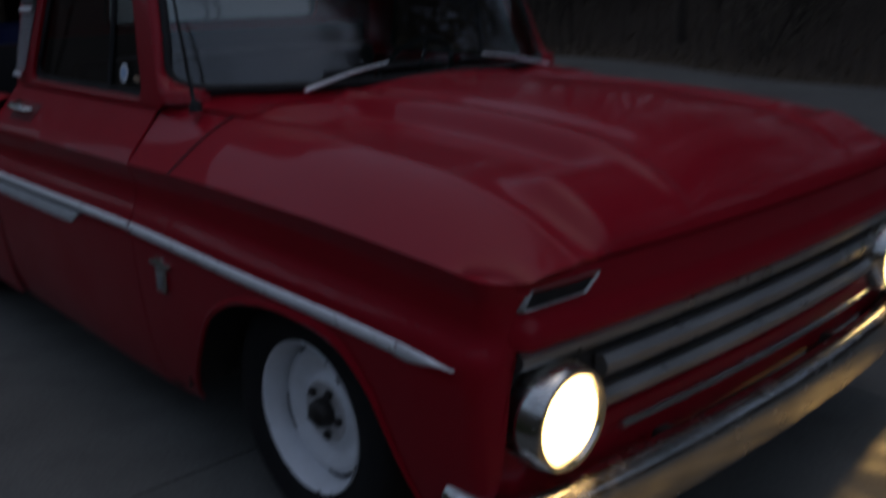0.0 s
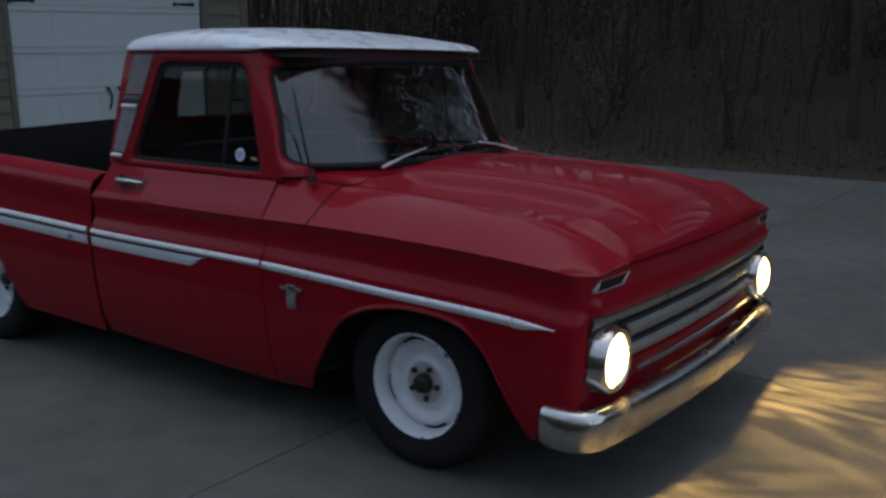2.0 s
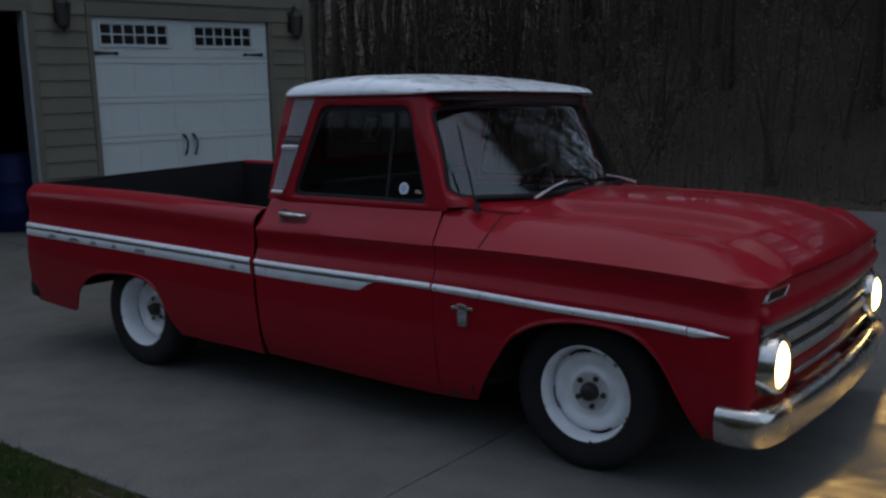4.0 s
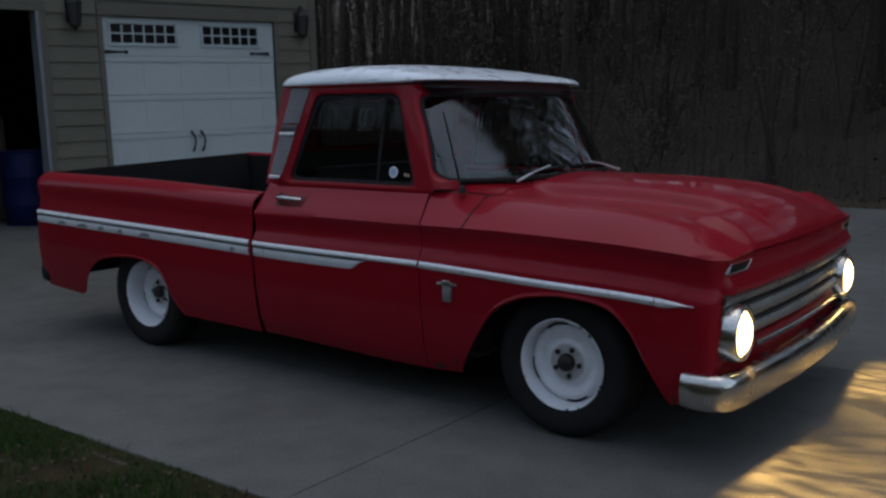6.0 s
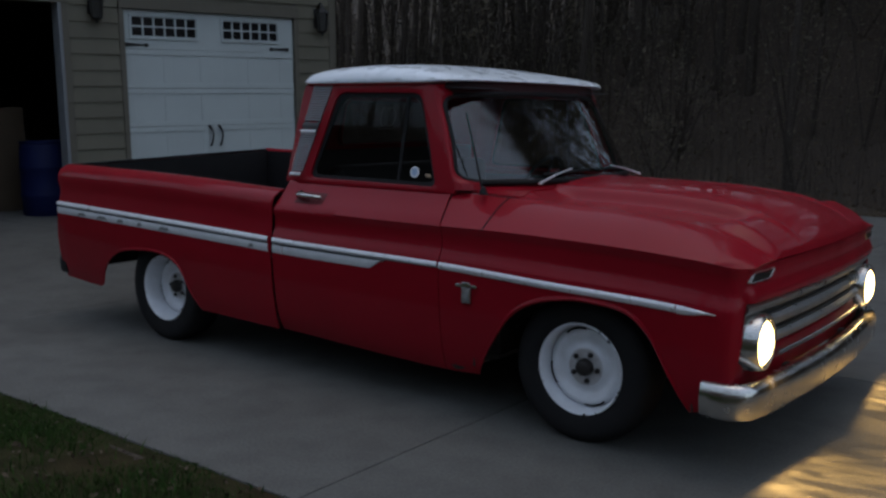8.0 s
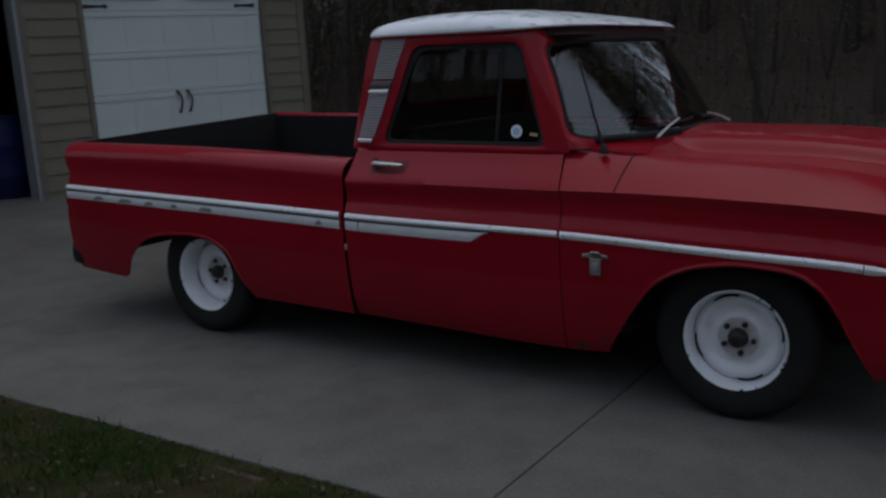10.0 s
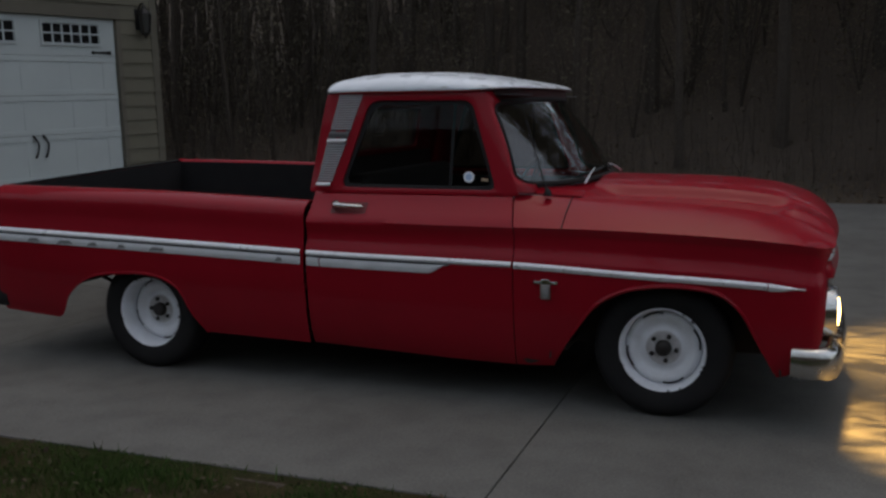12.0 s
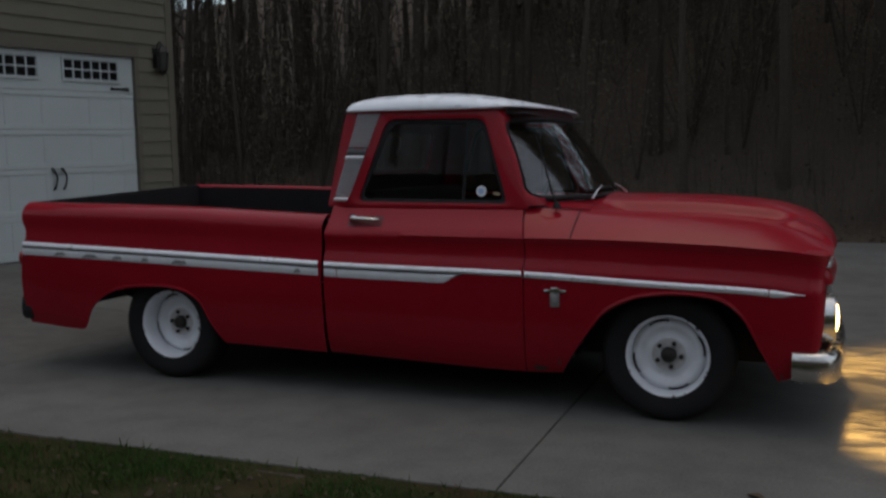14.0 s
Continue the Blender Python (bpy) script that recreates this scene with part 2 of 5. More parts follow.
CONCRETE = material("worn_concrete", (0.160, 0.160, 0.149), 0.85, specular=0.3, mid=0.17, mid_scale=5.0, spots=(0.112, 0.109, 0.100), scale=0.8, amount=1.0, bump=0.25, bump_scale=90, grain=0.22, grain_scale=70, island=0.10)
JOINT = material("dirt_in_joint", (0.045, 0.042, 0.036), 0.95, bump=0.3)
SOIL = material("soil_and_leaf_litter", (0.094, 0.075, 0.060), 0.95, specular=0.1, spots=(0.074, 0.060, 0.048), scale=0.9, amount=0.9, bump=0.8, bump_scale=30, grain=0.5, grain_scale=45)
GRASS = material("lawn_grass", (0.032, 0.082, 0.013), 0.8, specular=0.2, spots=(0.056, 0.076, 0.018), scale=2.0, amount=0.7, island=0.6)
TURF = material("thin_turf", (0.028, 0.044, 0.013), 0.95, specular=0.1, spots=(0.064, 0.040, 0.022), scale=1.6, amount=0.9, bump=0.9, bump_scale=70, grain=0.45, grain_scale=110, mid=0.4, mid_scale=6.0)
LITTER = material("dead_leaves", (0.115, 0.086, 0.060), 0.9, specular=0.1, spots=(0.080, 0.062, 0.046), scale=5, amount=0.7, island=0.35)
BARK = material("grey_brown_bark", (0.092, 0.076, 0.063), 0.95, specular=0.1, spots=(0.074, 0.060, 0.050), scale=5, amount=0.8, bump=1.0, bump_scale=24, grain=0.4, grain_scale=40, island=0.3)
LEAF = material("evergreen_leaf", (0.122, 0.109, 0.081), 0.9, specular=0.1, spots=(0.134, 0.104, 0.079), scale=2, amount=0.6, island=0.3)
SIDING = material("tan_lap_siding", (0.165, 0.150, 0.110), 0.7, spots=(0.135, 0.122, 0.09), scale=5, amount=0.5, bump=0.12, bump_scale=50, grain=0.08, island=0.12)
TAN_TRIM = material("tan_trim_board", (0.130, 0.116, 0.089), 0.65, spots=(0.105, 0.092, 0.071), scale=6, amount=0.5, bump=0.1)
DOOR_WHITE = material("white_door_paint", (0.49, 0.535, 0.53), 0.45, spots=(0.44, 0.48, 0.478), scale=3, amount=0.5, bump=0.06, bump_scale=140)
JAMB = material("dull_white_jamb", (0.22, 0.23, 0.245), 0.6, spots=(0.17, 0.18, 0.19), scale=4, amount=0.6, bump=0.05)
IRON = material("black_iron", (0.014, 0.014, 0.015), 0.5, 0.3, spots=(0.03, 0.028, 0.025), scale=30, amount=0.5, bump=0.15)
DARK_PANE = material("dark_window_pane", (0.012, 0.013, 0.015), 0.06, coat=0.4)
LAMP_GLASS = material("seeded_lantern_glass", (0.05, 0.05, 0.048), 0.15, coat=0.6)
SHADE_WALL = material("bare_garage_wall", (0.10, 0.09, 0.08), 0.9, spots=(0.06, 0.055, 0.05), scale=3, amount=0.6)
BLUE_PLASTIC = material("blue_plastic", (0.005, 0.010, 0.060), 0.6, specular=0.2, spots=(0.004, 0.007, 0.04), scale=6, amount=0.6, bump=0.05)
CARD = material("brown_cardboard", (0.085, 0.058, 0.036), 0.85, spots=(0.06, 0.04, 0.025), scale=6, amount=0.6)
ROOF = material("dark_shingles", (0.05, 0.05, 0.05), 0.9, spots=(0.08, 0.075, 0.07), scale=12, amount=0.6, bump=0.5)


# ---------------------------------------------------------------- ground
def ground_z(x, y):
    """The drive is level under the truck and climbs towards the garage; a bank rises behind it into the woods."""
    z = 0.165 * smooth(0.9, 4.4, -x)
    right = smooth(-14, -4, x)
    bank = (3.2 + 3.2 * right) * smooth(10.4, 25, y + 0.15 * (x - 2)) + 12 * smooth(24, 60, y) * (0.62 + 0.38 * smooth(-0.68, -0.54, (x - 3.3) / max(y + 5.3, 1)))
    # Unseen hill past the lawn, added to darken the side windows' reflections.
    bank += 11.0 * smooth(-12, -30, y) + 4.0 * smooth(30, 46, x)
    far = smooth(40, 160, math.hypot(x, y)) * 4
    return z + bank + far


def sheet_levels(lo, hi, fine_lo, fine_hi, fine, coarse):
    out, v = [], fine_lo
    while v < fine_hi:
        out.append(v)
        v += fine
    out.append(fine_hi)
    step, v = coarse, fine_hi
    while v < hi:
        v = min(v + step, hi)
        out.append(v)
        step *= 1.6
    step, v = coarse, fine_lo
    while v > lo:
        v = max(v - step, lo)
        out.insert(0, v)
        step *= 1.6
    return out


DRIVE_EDGE, DRIVE_FAR, DRIVE_RIGHT = -2.122, 10.0, 26.0
gx = sheet_levels(-700, 700, -12, 16, 0.4, 1.0)
gy = sheet_levels(-700, 700, -9, 26, 0.4, 1.0)


def soil_z(x, y):
    inside = smooth(DRIVE_EDGE - 0.05, DRIVE_EDGE + 0.15, y) * (1 - smooth(DRIVE_FAR - 0.2, DRIVE_FAR + 0.05, y)) * smooth(-14, -13, x) * (1 - smooth(DRIVE_RIGHT - 1, DRIVE_RIGHT, x))
    return ground_z(x, y) - 0.012 - 0.12 * inside + 0.02 * (1 - inside) * noise.noise((x * 0.8, y * 0.8, 0.3))


ground = tagged(part("ground", grid([[(x, y, soil_z(x, y)) for x in gx] for y in gy]), SOIL), "bare soil with brown leaf litter under the woods", "ground", kind="structure")

driveway = tagged(part("driveway", grid([[(x, y, ground_z(x, y) - 0.014) for x in np.arange(-11.8, DRIVE_RIGHT - 0.1, 0.4)] for y in np.arange(DRIVE_EDGE + 0.12, DRIVE_FAR, 0.4)]), JOINT),
                  "pale grey concrete driveway slabs with thin joints", "driveway", kind="structure")


def lawn_z(x, y):
    return ground_z(x, y) - 0.004 + 0.016 * noise.noise((x * 0.8, y * 0.8, 0.3)) * smooth(0.0, 0.8, DRIVE_EDGE - y) + 0.005 * noise.noise((x * 4, y * 4, 3.1)) * smooth(0.0, 0.2, DRIVE_EDGE - y)


turf_x, turf_y = np.arange(-11.8, 24.1, 0.3), np.arange(DRIVE_EDGE - 11.0, DRIVE_EDGE + 0.01, 0.25)
tagged(part("lawn_ground", grid([[(x, min(y, DRIVE_EDGE - 0.004), lawn_z(x, min(y, DRIVE_EDGE - 0.004))) for x in turf_x] for y in turf_y]), TURF), "thin patchy green turf beside the driveway", "lawn", kind="structure")

# ---------------------------------------------------------------- pickup truck (x ahead from the rear axle, y to its left)
truck = thing("pickup_truck", "lowered red vintage pickup truck with white roof and lit headlights", "pickup truck")

trim_top = pchip([-1.0, 1.05, 1.16, 2.21, 2.8, 3.39, 3.54], [0.812, 0.754, 0.750, 0.737, 0.714, 0.692, 0.672])
crease_z = pchip([1.0, 2.2, 2.5, 3.03, 3.45, 3.66], [0.895, 0.905, 0.906, 0.895, 0.872, 0.846])
cab_side = pchip([0.20, 0.25, 0.35, 0.5, 0.64, 0.70, 0.748, 0.762, 0.80, 0.84, 0.868, 0.878, 0.888, 0.93, 0.99, 1.035, 1.055],
                 [0.915, 0.940, 0.968, 0.988, 0.998, 1.0, 0.997, 0.988, 0.972, 0.973, 0.984, 0.988, 0.984, 0.952, 0.903, 0.872, 0.858])
bed_side = pchip([0.20, 0.30, 0.45, 0.60, 0.72, 0.80, 0.88, 0.94, 0.975, 1.005, 1.03, 1.045],
                 [0.940, 0.965, 0.985, 0.998, 1.0, 0.990, 0.982, 0.984, 0.982, 0.970, 0.945, 0.915])
rail_z = pchip([-1.0, 0.0, 1.06], [1.048, 1.035, 0.998])
FRONT_ARCH = pchip([2.405, 2.46, 2.517, 2.624, 2.72, 2.811, 2.967, 3.10, 3.172, 3.275, 3.356, 3.436], [0.225, 0.32, 0.409, 0.548, 0.605, 0.634, 0.652, 0.645, 0.63, 0.55, 0.40, 0.25])
REAR_ARCH = pchip([-0.640, -0.615, -0.590, -0.535, -0.476, -0.418, -0.310, -0.16, 0.0, 0.122, 0.256, 0.327, 0.41], [0.269, 0.276, 0.302, 0.398, 0.456, 0.497, 0.542, 0.565, 0.572, 0.560, 0.495, 0.36, 0.245])
sill = pchip([-1.0, -0.64, 0.41, 1.08, 2.2, 2.4], [0.292, 0.269, 0.250, 0.236, 0.206, 0.215])


def canon(x, z):
    """A height on the body's own section, for a height on the truck at x."""
    return float(np.interp(z, [sill(min(x, 2.4)) - 0.01, trim_top(x) - 0.045, crease_z(x), 1.052], [0.20, 0.70, 0.878, 1.055]))


def front_x(y):
    return 3.700 - 0.045 * (abs(y) / 0.9) ** 2 - 0.09 * smooth(0.90, 0.97, abs(y))


def nose_in(x):
    return 0.008 * smooth(3.40, 3.58, x) + 0.060 * max(0.0, (x - 3.55) / 0.085) ** 3


def cab_y(x, z):
    return cab_side(canon(x, z)) - nose_in(x)


def bed_y(x, z):
    k = float(np.interp(z, [sill(x) - 0.01, trim_top(x) - 0.045, rail_z(x)], [0.20, 0.72, 1.045]))
    return bed_side(k) - 0.008 * smooth(-0.97, -1.07, x)


def bed_lift(y):
    """The bed sits a little askew on the frame: its far side rides higher."""
    return 0.036 * (y + 0.95)


def spread(a, b, n):
    return [a + (b - a) * i / n for i in range(n + 1)]


def columns(xs, bottom, top, width, side, rows=30, more=()):
    """Upright columns of a body side from its lower edge to its top, then inwards by further points."""
    out = []
    for x in xs:
        lo, hi = bottom(x), top(x)
        col = [(x, side * width(x, lo + (hi - lo) * i / rows), lo + (hi - lo) * i / rows) for i in range(rows + 1)]
        col += [(px, side * py, pz) for px, py, pz in (m(x) for m in more)]
        out.append(col)
    return out


# hood: height over the level of its edge
hood_x = pchip([0, 0.42, 0.70, 0.84, 0.92, 0.97, 1.0], [2.50, 3.0, 3.38, 3.56, 3.655, 3.695, 3.705])
hood_z = pchip([0, 0.42, 0.70, 0.84, 0.92, 0.97, 1.0], [1.068, 1.060, 1.030, 0.980, 0.928, 0.890, 0.866])
edge_z = pchip([2.2, 2.5, 3.0, 3.3, 3.5, 3.60, 3.67], [1.054, 1.036, 1.016, 0.991, 0.946, 0.902, 0.866])


def hood_point(s, y):
    a = abs(y)
    x = hood_x(s) - 0.040 * (a / 0.8) ** 2 * s * s
    fade = 1 - smooth(0.84, 1.0, s)
    scoop = (1 - smooth(0.71, 0.82, s)) * smooth(-0.05, 0.14, s)
    z = hood_z(s) + (0.034 * (1 - (min(a, 0.42) / 0.42) ** 2) + 0.012 * math.exp(-(((a - 0.41) / 0.020) ** 2))) * fade
    z -= (0.009 * math.exp(-(((a - 0.335) / 0.035) ** 2)) + 0.046 * smooth(0.425, 0.49, a)) * scoop
    return (x, y, z + (edge_z(x) + 0.0015 - z) * smooth(0.66, 0.745, a) - 0.006 * smooth(0.776, 0.790, a))


def upright_seam(rows):
    """Draws the door's front edge back a little towards its top."""
    return [[(x - 0.034 * smooth(0.86, 1.06, z) * math.exp(-(((x - 2.21) / 0.22) ** 2)), y, z) for x, y, z in r] for r in rows]


def red_panel(name, rows, thick=0.006, mat=None, label="", sharp=50, parent=None):
    return part(name, grid(rows, thick), mat or RED, parent or truck, label, sharp)


def sweep(path, section, bm=None):
    """Draws a section (out, up) along a path of (x, y) in plan, out being to the path's right-hand side."""
    rows = []
    for i, p in enumerate(path):
        a, b = path[max(i - 1, 0)], path[min(i + 1, len(path) - 1)]
        d = Vector((b[0] - a[0], b[1] - a[1])).normalized()
        n = Vector((d.y, -d.x))
        rows.append([(p[0] + n.x * o, p[1] + n.y * o, p[2] + z if len(p) > 2 else z) for o, z in section])
    own = bmesh.new()
    grid(rows, closed=True, bm=own)
    own.verts.ensure_lookup_table()
    k = len(section)
    own.faces.new(own.verts[:k])
    own.faces.new(own.verts[-k:])
    return join(bm, own)


def strip(x0, x1, low, high, width, side, proud, steps=40, rows=3):
    """A flat strip that lies on a body side."""
    rowsx = []
    for x in spread(x0, x1, steps):
        a, b = low(x), high(x)
        rowsx.append([(x, side * (width(x, a + (b - a) * i / rows) + proud * (1 if 0 < i < rows else 0.35)), a + (b - a) * i / rows) for i in range(rows + 1)])
    return grid(rowsx, 0.004)


for side in (-1, 1):
    # bed side, with an inner skin in black liner
    xs = sorted(set([round(v, 4) for v in spread(-1.042, 1.062, 72)] + [round(v, 4) for v in spread(-0.640, -0.30, 22)] + [round(v, 4) for v in spread(0.25, 0.41, 10)]))

    def bed_bottom(x):
        return REAR_ARCH(x) if -0.640 <= x <= 0.41 else sill(x)

    rows = columns(xs, bed_bottom, rail_z, bed_y, side, 30,
                   [lambda x: (x, 0.880, rail_z(x) + 0.004), lambda x: (x, 0.862, rail_z(x) - 0.004), lambda x: (x, 0.858, rail_z(x) - 0.018)])
    rear_in = pchip([0.33, 0.5, 0.7, 0.81, 0.87, 0.95, 1.048], [0.0, -0.022, 0.0, 0.02, 0.028, 0.0, 0.0])
    rows[0] = [(x + rear_in(z), y, z) for x, y, z in rows[0]]
    rows = [[(x, y, z + bed_lift(y)) for x, y, z in r] for r in rows]
    bed = red_panel("bed_side", rows, label="dark red steel bed side with rear wheel arch")
    part("bed_liner", grid([[(x, side * 0.852, rail_z(x) - 0.014 + bed_lift(side * 0.85)), (x, side * 0.85, 0.62)] for x in spread(-1.00, 1.04, 6)], 0.004), LINER, bed, "black bed liner wall")
    lip = [(x, side * (bed_y(x, REAR_ARCH(x)) + 0.003), REAR_ARCH(x) + 0.004 + bed_lift(side)) for x in spread(-0.545, 0.405, 40)]
    part("arch_lip", tube(lip, [0.002 + 0.007 * min(1, k / 10, (40 - k) / 10) for k in range(41)], 6), RED, bed)
    # trim on the bed: bright rib above, white insert below
    part("trim_rib", strip(-1.028, 1.045, lambda x: trim_top(x) - 0.030, trim_top, bed_y, side, 0.012, 60), ALLOY, bed, "bright metal rib of the side trim")
    part("trim_insert", strip(-1.028, 1.045, lambda x: trim_top(x) - 0.082, lambda x: trim_top(x) - 0.036, bed_y, side, 0.007, 60), WHITE_TRIM, bed, "white insert of the side trim with worn patches")
    part("trim_groove", strip(-1.028, 1.045, lambda x: trim_top(x) - 0.040, lambda x: trim_top(x) - 0.028, bed_y, side, 0.006, 60), BLACK, bed)
    for px, w in ((-0.73, 0.10), (-0.50, 0.13), (-0.30, 0.08), (-0.10, 0.06), (0.13, 0.09), (0.17, 0.05), (0.92, 0.05)):
        z = trim_top(px)
        ob = rounded([(px - w / 2, z - 0.074), (px + w / 2, z - 0.072), (px + w / 4, z - 0.050), (px - w / 5, z - 0.052)], 0.008, 3, 2)
        bm = bmesh.new()
        bm.faces.new([bm.verts.new((p.x, side * (bed_y(p.x, p.y) + 0.0095), p.y)) for p in ob])
        part("worn_patch", bm, PATCH, bed, "bare grey worn patch")

    # cab side under the windows: door, with the cowl side ahead of it
    def belt(x):
        return 1.052

    xs = spread(1.078, 2.2085, 44)
    door = red_panel("door", upright_seam(columns(xs, sill, belt, cab_y, side, 34, [lambda x: (x, 0.835, 1.062), lambda x: (x, 0.82, 1.058)])), label="red steel cab door")
    # front fender: arch, crease and the sloping top up to the hood
    xs = sorted(set([round(v, 4) for v in spread(2.2135, 3.60, 80)] + [round(v, 4) for v in spread(2.405, 2.65, 14)] + [round(v, 4) for v in spread(3.2, 3.436, 14)] + [round(v, 4) for v in spread(3.54, 3.635, 12)]))
    front_low = pchip([3.436, 3.48, 3.55, 3.60, 3.622, 3.635], [0.25, 0.262, 0.34, 0.39, 0.45, 0.66])

    def fender_bottom(x):
        return sill(x) if x < 2.405 else FRONT_ARCH(x) if x <= 3.436 else front_low(x)

    inner_y = pchip([2.21, 2.52, 3.70], [0.840, 0.775, 0.772])

    def top_point(x, f):
        w = smooth(2.21, 2.6, x)
        up = f * (1 - w) + (0.35 * f + 0.65 * math.sin(f * math.pi / 2)) * w
        y = cab_y(x, crease_z(x)) * (1 - f) + inner_y(x) * f
        xf = x + (front_x(y) + 0.004 - 3.635) * smooth(3.50, 3.635, x)
        return (xf, y, crease_z(x) + max(edge_z(xf) - crease_z(x), 0.012) * up)

    tops = [lambda x, f=f: top_point(x, f) for f in (0.03, 0.12, 0.3, 0.5, 0.7, 0.85, 0.95, 1.0)]
    tops.append(lambda x: (x, inner_y(x) - 0.06, top_point(x, 1.0)[2] - 0.03))
    fender = red_panel("front_fender", upright_seam(columns(xs, fender_bottom, lambda x: crease_z(x), cab_y, side, 30, tops)), label="red front fender with wheel arch", sharp=60)
    seam = [(lambda p: (p[0] + 0.012 * f, side * (p[1] + 0.0015), p[2] + 0.001))(top_point(2.447, f)) for f in spread(0, 1, 8)]
    part("panel_seam", tube(seam, 0.0028, 5), BLACK, fender, "dark seam between cowl and fender")
    bm = bmesh.new()
    bm.faces.new([bm.verts.new((x, side * (cab_y(x, z) + 0.0025), z)) for x, z in ((2.288 + (0.036 + 0.012 * math.sin(5 * a)) * math.cos(a), 0.234 + (0.012 + 0.004 * math.sin(3 * a + 1)) * math.sin(a)) for a in spread(0, 6.0, 17))])
    part("rust_patch", bm, DARK, fender, "dark rusted patch low on the fender")
    lip = [(x, side * (cab_y(x, FRONT_ARCH(x)) + 0.004), FRONT_ARCH(x) + 0.006) for x in spread(2.41, 3.432, 50)]
    part("arch_lip", tube(lip, [0.003 + 0.008 * min(1, k / 12, (50 - k) / 12) for k in range(51)], 6), RED, fender)
    # trims on door, cowl and fender
    part("trim_rib", strip(1.085, 2.203, lambda x: trim_top(x) - 0.028, trim_top, cab_y, side, 0.012, 40), ALLOY, door, "bright metal rib of the side trim")
    part("trim_insert", strip(1.085, 1.155, lambda x: trim_top(x) - 0.082, lambda x: trim_top(x) - 0.034, cab_y, side, 0.007, 6), WHITE_TRIM, door)
    part("trim_insert", strip(1.163, 1.875, lambda x: trim_top(x) - 0.082 + 0.046 * smooth(1.765, 1.875, x), lambda x: trim_top(x) - 0.034, cab_y, side, 0.007, 60), WHITE_TRIM, door, "white insert of the side trim, tapering ahead")
    part("trim_groove", strip(1.085, 1.88, lambda x: trim_top(x) - 0.038, lambda x: trim_top(x) - 0.026, cab_y, side, 0.006, 40), BLACK, door)
    part("trim_rib", strip(2.216, 3.385, lambda x: trim_top(x) - 0.032, trim_top, cab_y, side, 0.012, 40), ALLOY, fender, "bright metal side trim")
    part("trim_spear", strip(3.389, 3.545, lambda x: trim_top(x) - 0.032 * (1 - smooth(3.40, 3.56, x)) - 0.002, trim_top, cab_y, side, 0.010, 14), ALLOY, fender, "pointed bright end of the side trim")
    # badge on the fender: a bar over a small shield
    bx, bz = 2.375, 0.628
    by = side * (cab_y(bx, bz) + 0.005)
    badge = part("badge", box((0.050, 0.010, 0.070), (bx, by, bz - 0.030), 0.004), GRILLE, fender, "small chrome shield badge under a bar")
    part("badge_bar", box((0.118, 0.012, 0.015), (bx, by, bz + 0.016), 0.004, bm=box((0.046, 0.014, 0.030), (bx, by, bz + 0.020), 0.005)), CHROME, badge, "bright bar across the badge")
    part("badge_face", box((0.030, 0.004, 0.040), (bx, by + side * 0.006, bz - 0.032), 0.001), PATCH, badge)
    # door handle
    hy = side * (cab_y(1.27, 0.985))
    handle = part("door_handle", tube([(1.215, hy + side * 0.005, 0.985), (1.235, hy + side * 0.035, 0.987), (1.30, hy + side * 0.040, 0.985), (1.37, hy + side * 0.036, 0.983), (1.385, hy + side * 0.02, 0.982)],
                                 [0.016, 0.017, 0.013, 0.010, 0.006], 10), CHROME, door, "chrome door handle")
    part("handle_base", lathe([(0.001, 0.012), (0.020, 0.010), (0.026, 0.0)], 16, "Y", at=(1.222, hy + side * 0.004, 0.984)), CHROME, handle)
    # No hollow here: a flat dull red patch paints the recess's shade.
    part("handle_recess", grid([[(x, side * (cab_y(x, z) + 0.0025), z) for x in spread(1.205, 1.405, 6)] for z in spread(0.945, 1.0, 4)], 0.001), RED_DULL, handle, "dull red patch painted for the shaded recess behind the handle")

    # greenhouse side: a frame round the window
    def lean(x, z, push=0.0):
        return (x, side * (0.868 - 0.165 * (z - 1.05) - 0.02 * smooth(1.12, 1.03, x) + push), z)

    outer = rounded([(1.035, 1.045), (2.208, 1.045), (1.988, 1.580), (1.130, 1.580)], [0.02, 0.02, 0.05, 0.05], 6, 10)
    frame_in = rounded([(1.225, 1.075), (2.088, 1.070), (1.938, 1.520), (1.375, 1.525)], [0.05, 0.045, 0.055, 0.06], 6, 10)
    inner = rounded([(1.248, 1.092), (2.062, 1.088), (1.920, 1.497), (1.398, 1.502)], [0.05, 0.04, 0.05, 0.06], 6, 10)
    rows = [[lean(p.x, p.y) for p in outer], [lean(p.x, p.y, 0.004) for p in (o.lerp(i, 0.5) for o, i in zip(outer, frame_in))], [lean(p.x, p.y) for p in frame_in], [lean(p.x, p.y, -0.03) for p in frame_in]]
    post = part("cab_side_frame", grid(rows, 0.012, closed=True), RED, truck, "red cab pillar and window frame", 50)
    part("window_seal", grid([[lean(p.x, p.y, -0.012) for p in frame_in], [lean(p.x, p.y, -0.014) for p in inner], [lean(p.x, p.y, -0.03) for p in inner]], 0.004, closed=True), BLACK, post, "black window seal")
    bm = bmesh.new()
    bm.faces.new([bm.verts.new(lean(p.x, p.y, -0.020)) for p in (f.lerp(i, 0.6) for f, i in zip(frame_in, inner))])
    pane = part("side_window", bm, SIDE_PANE, post, "clear side window glass")
    pane.visible_shadow = False
    vent = [lean(1.838, 1.09, -0.016), lean(1.842, 1.30, -0.016), lean(1.848, 1.50, -0.016)]
    part("vent_post", tube(vent, 0.009, 6), BLACK, post)
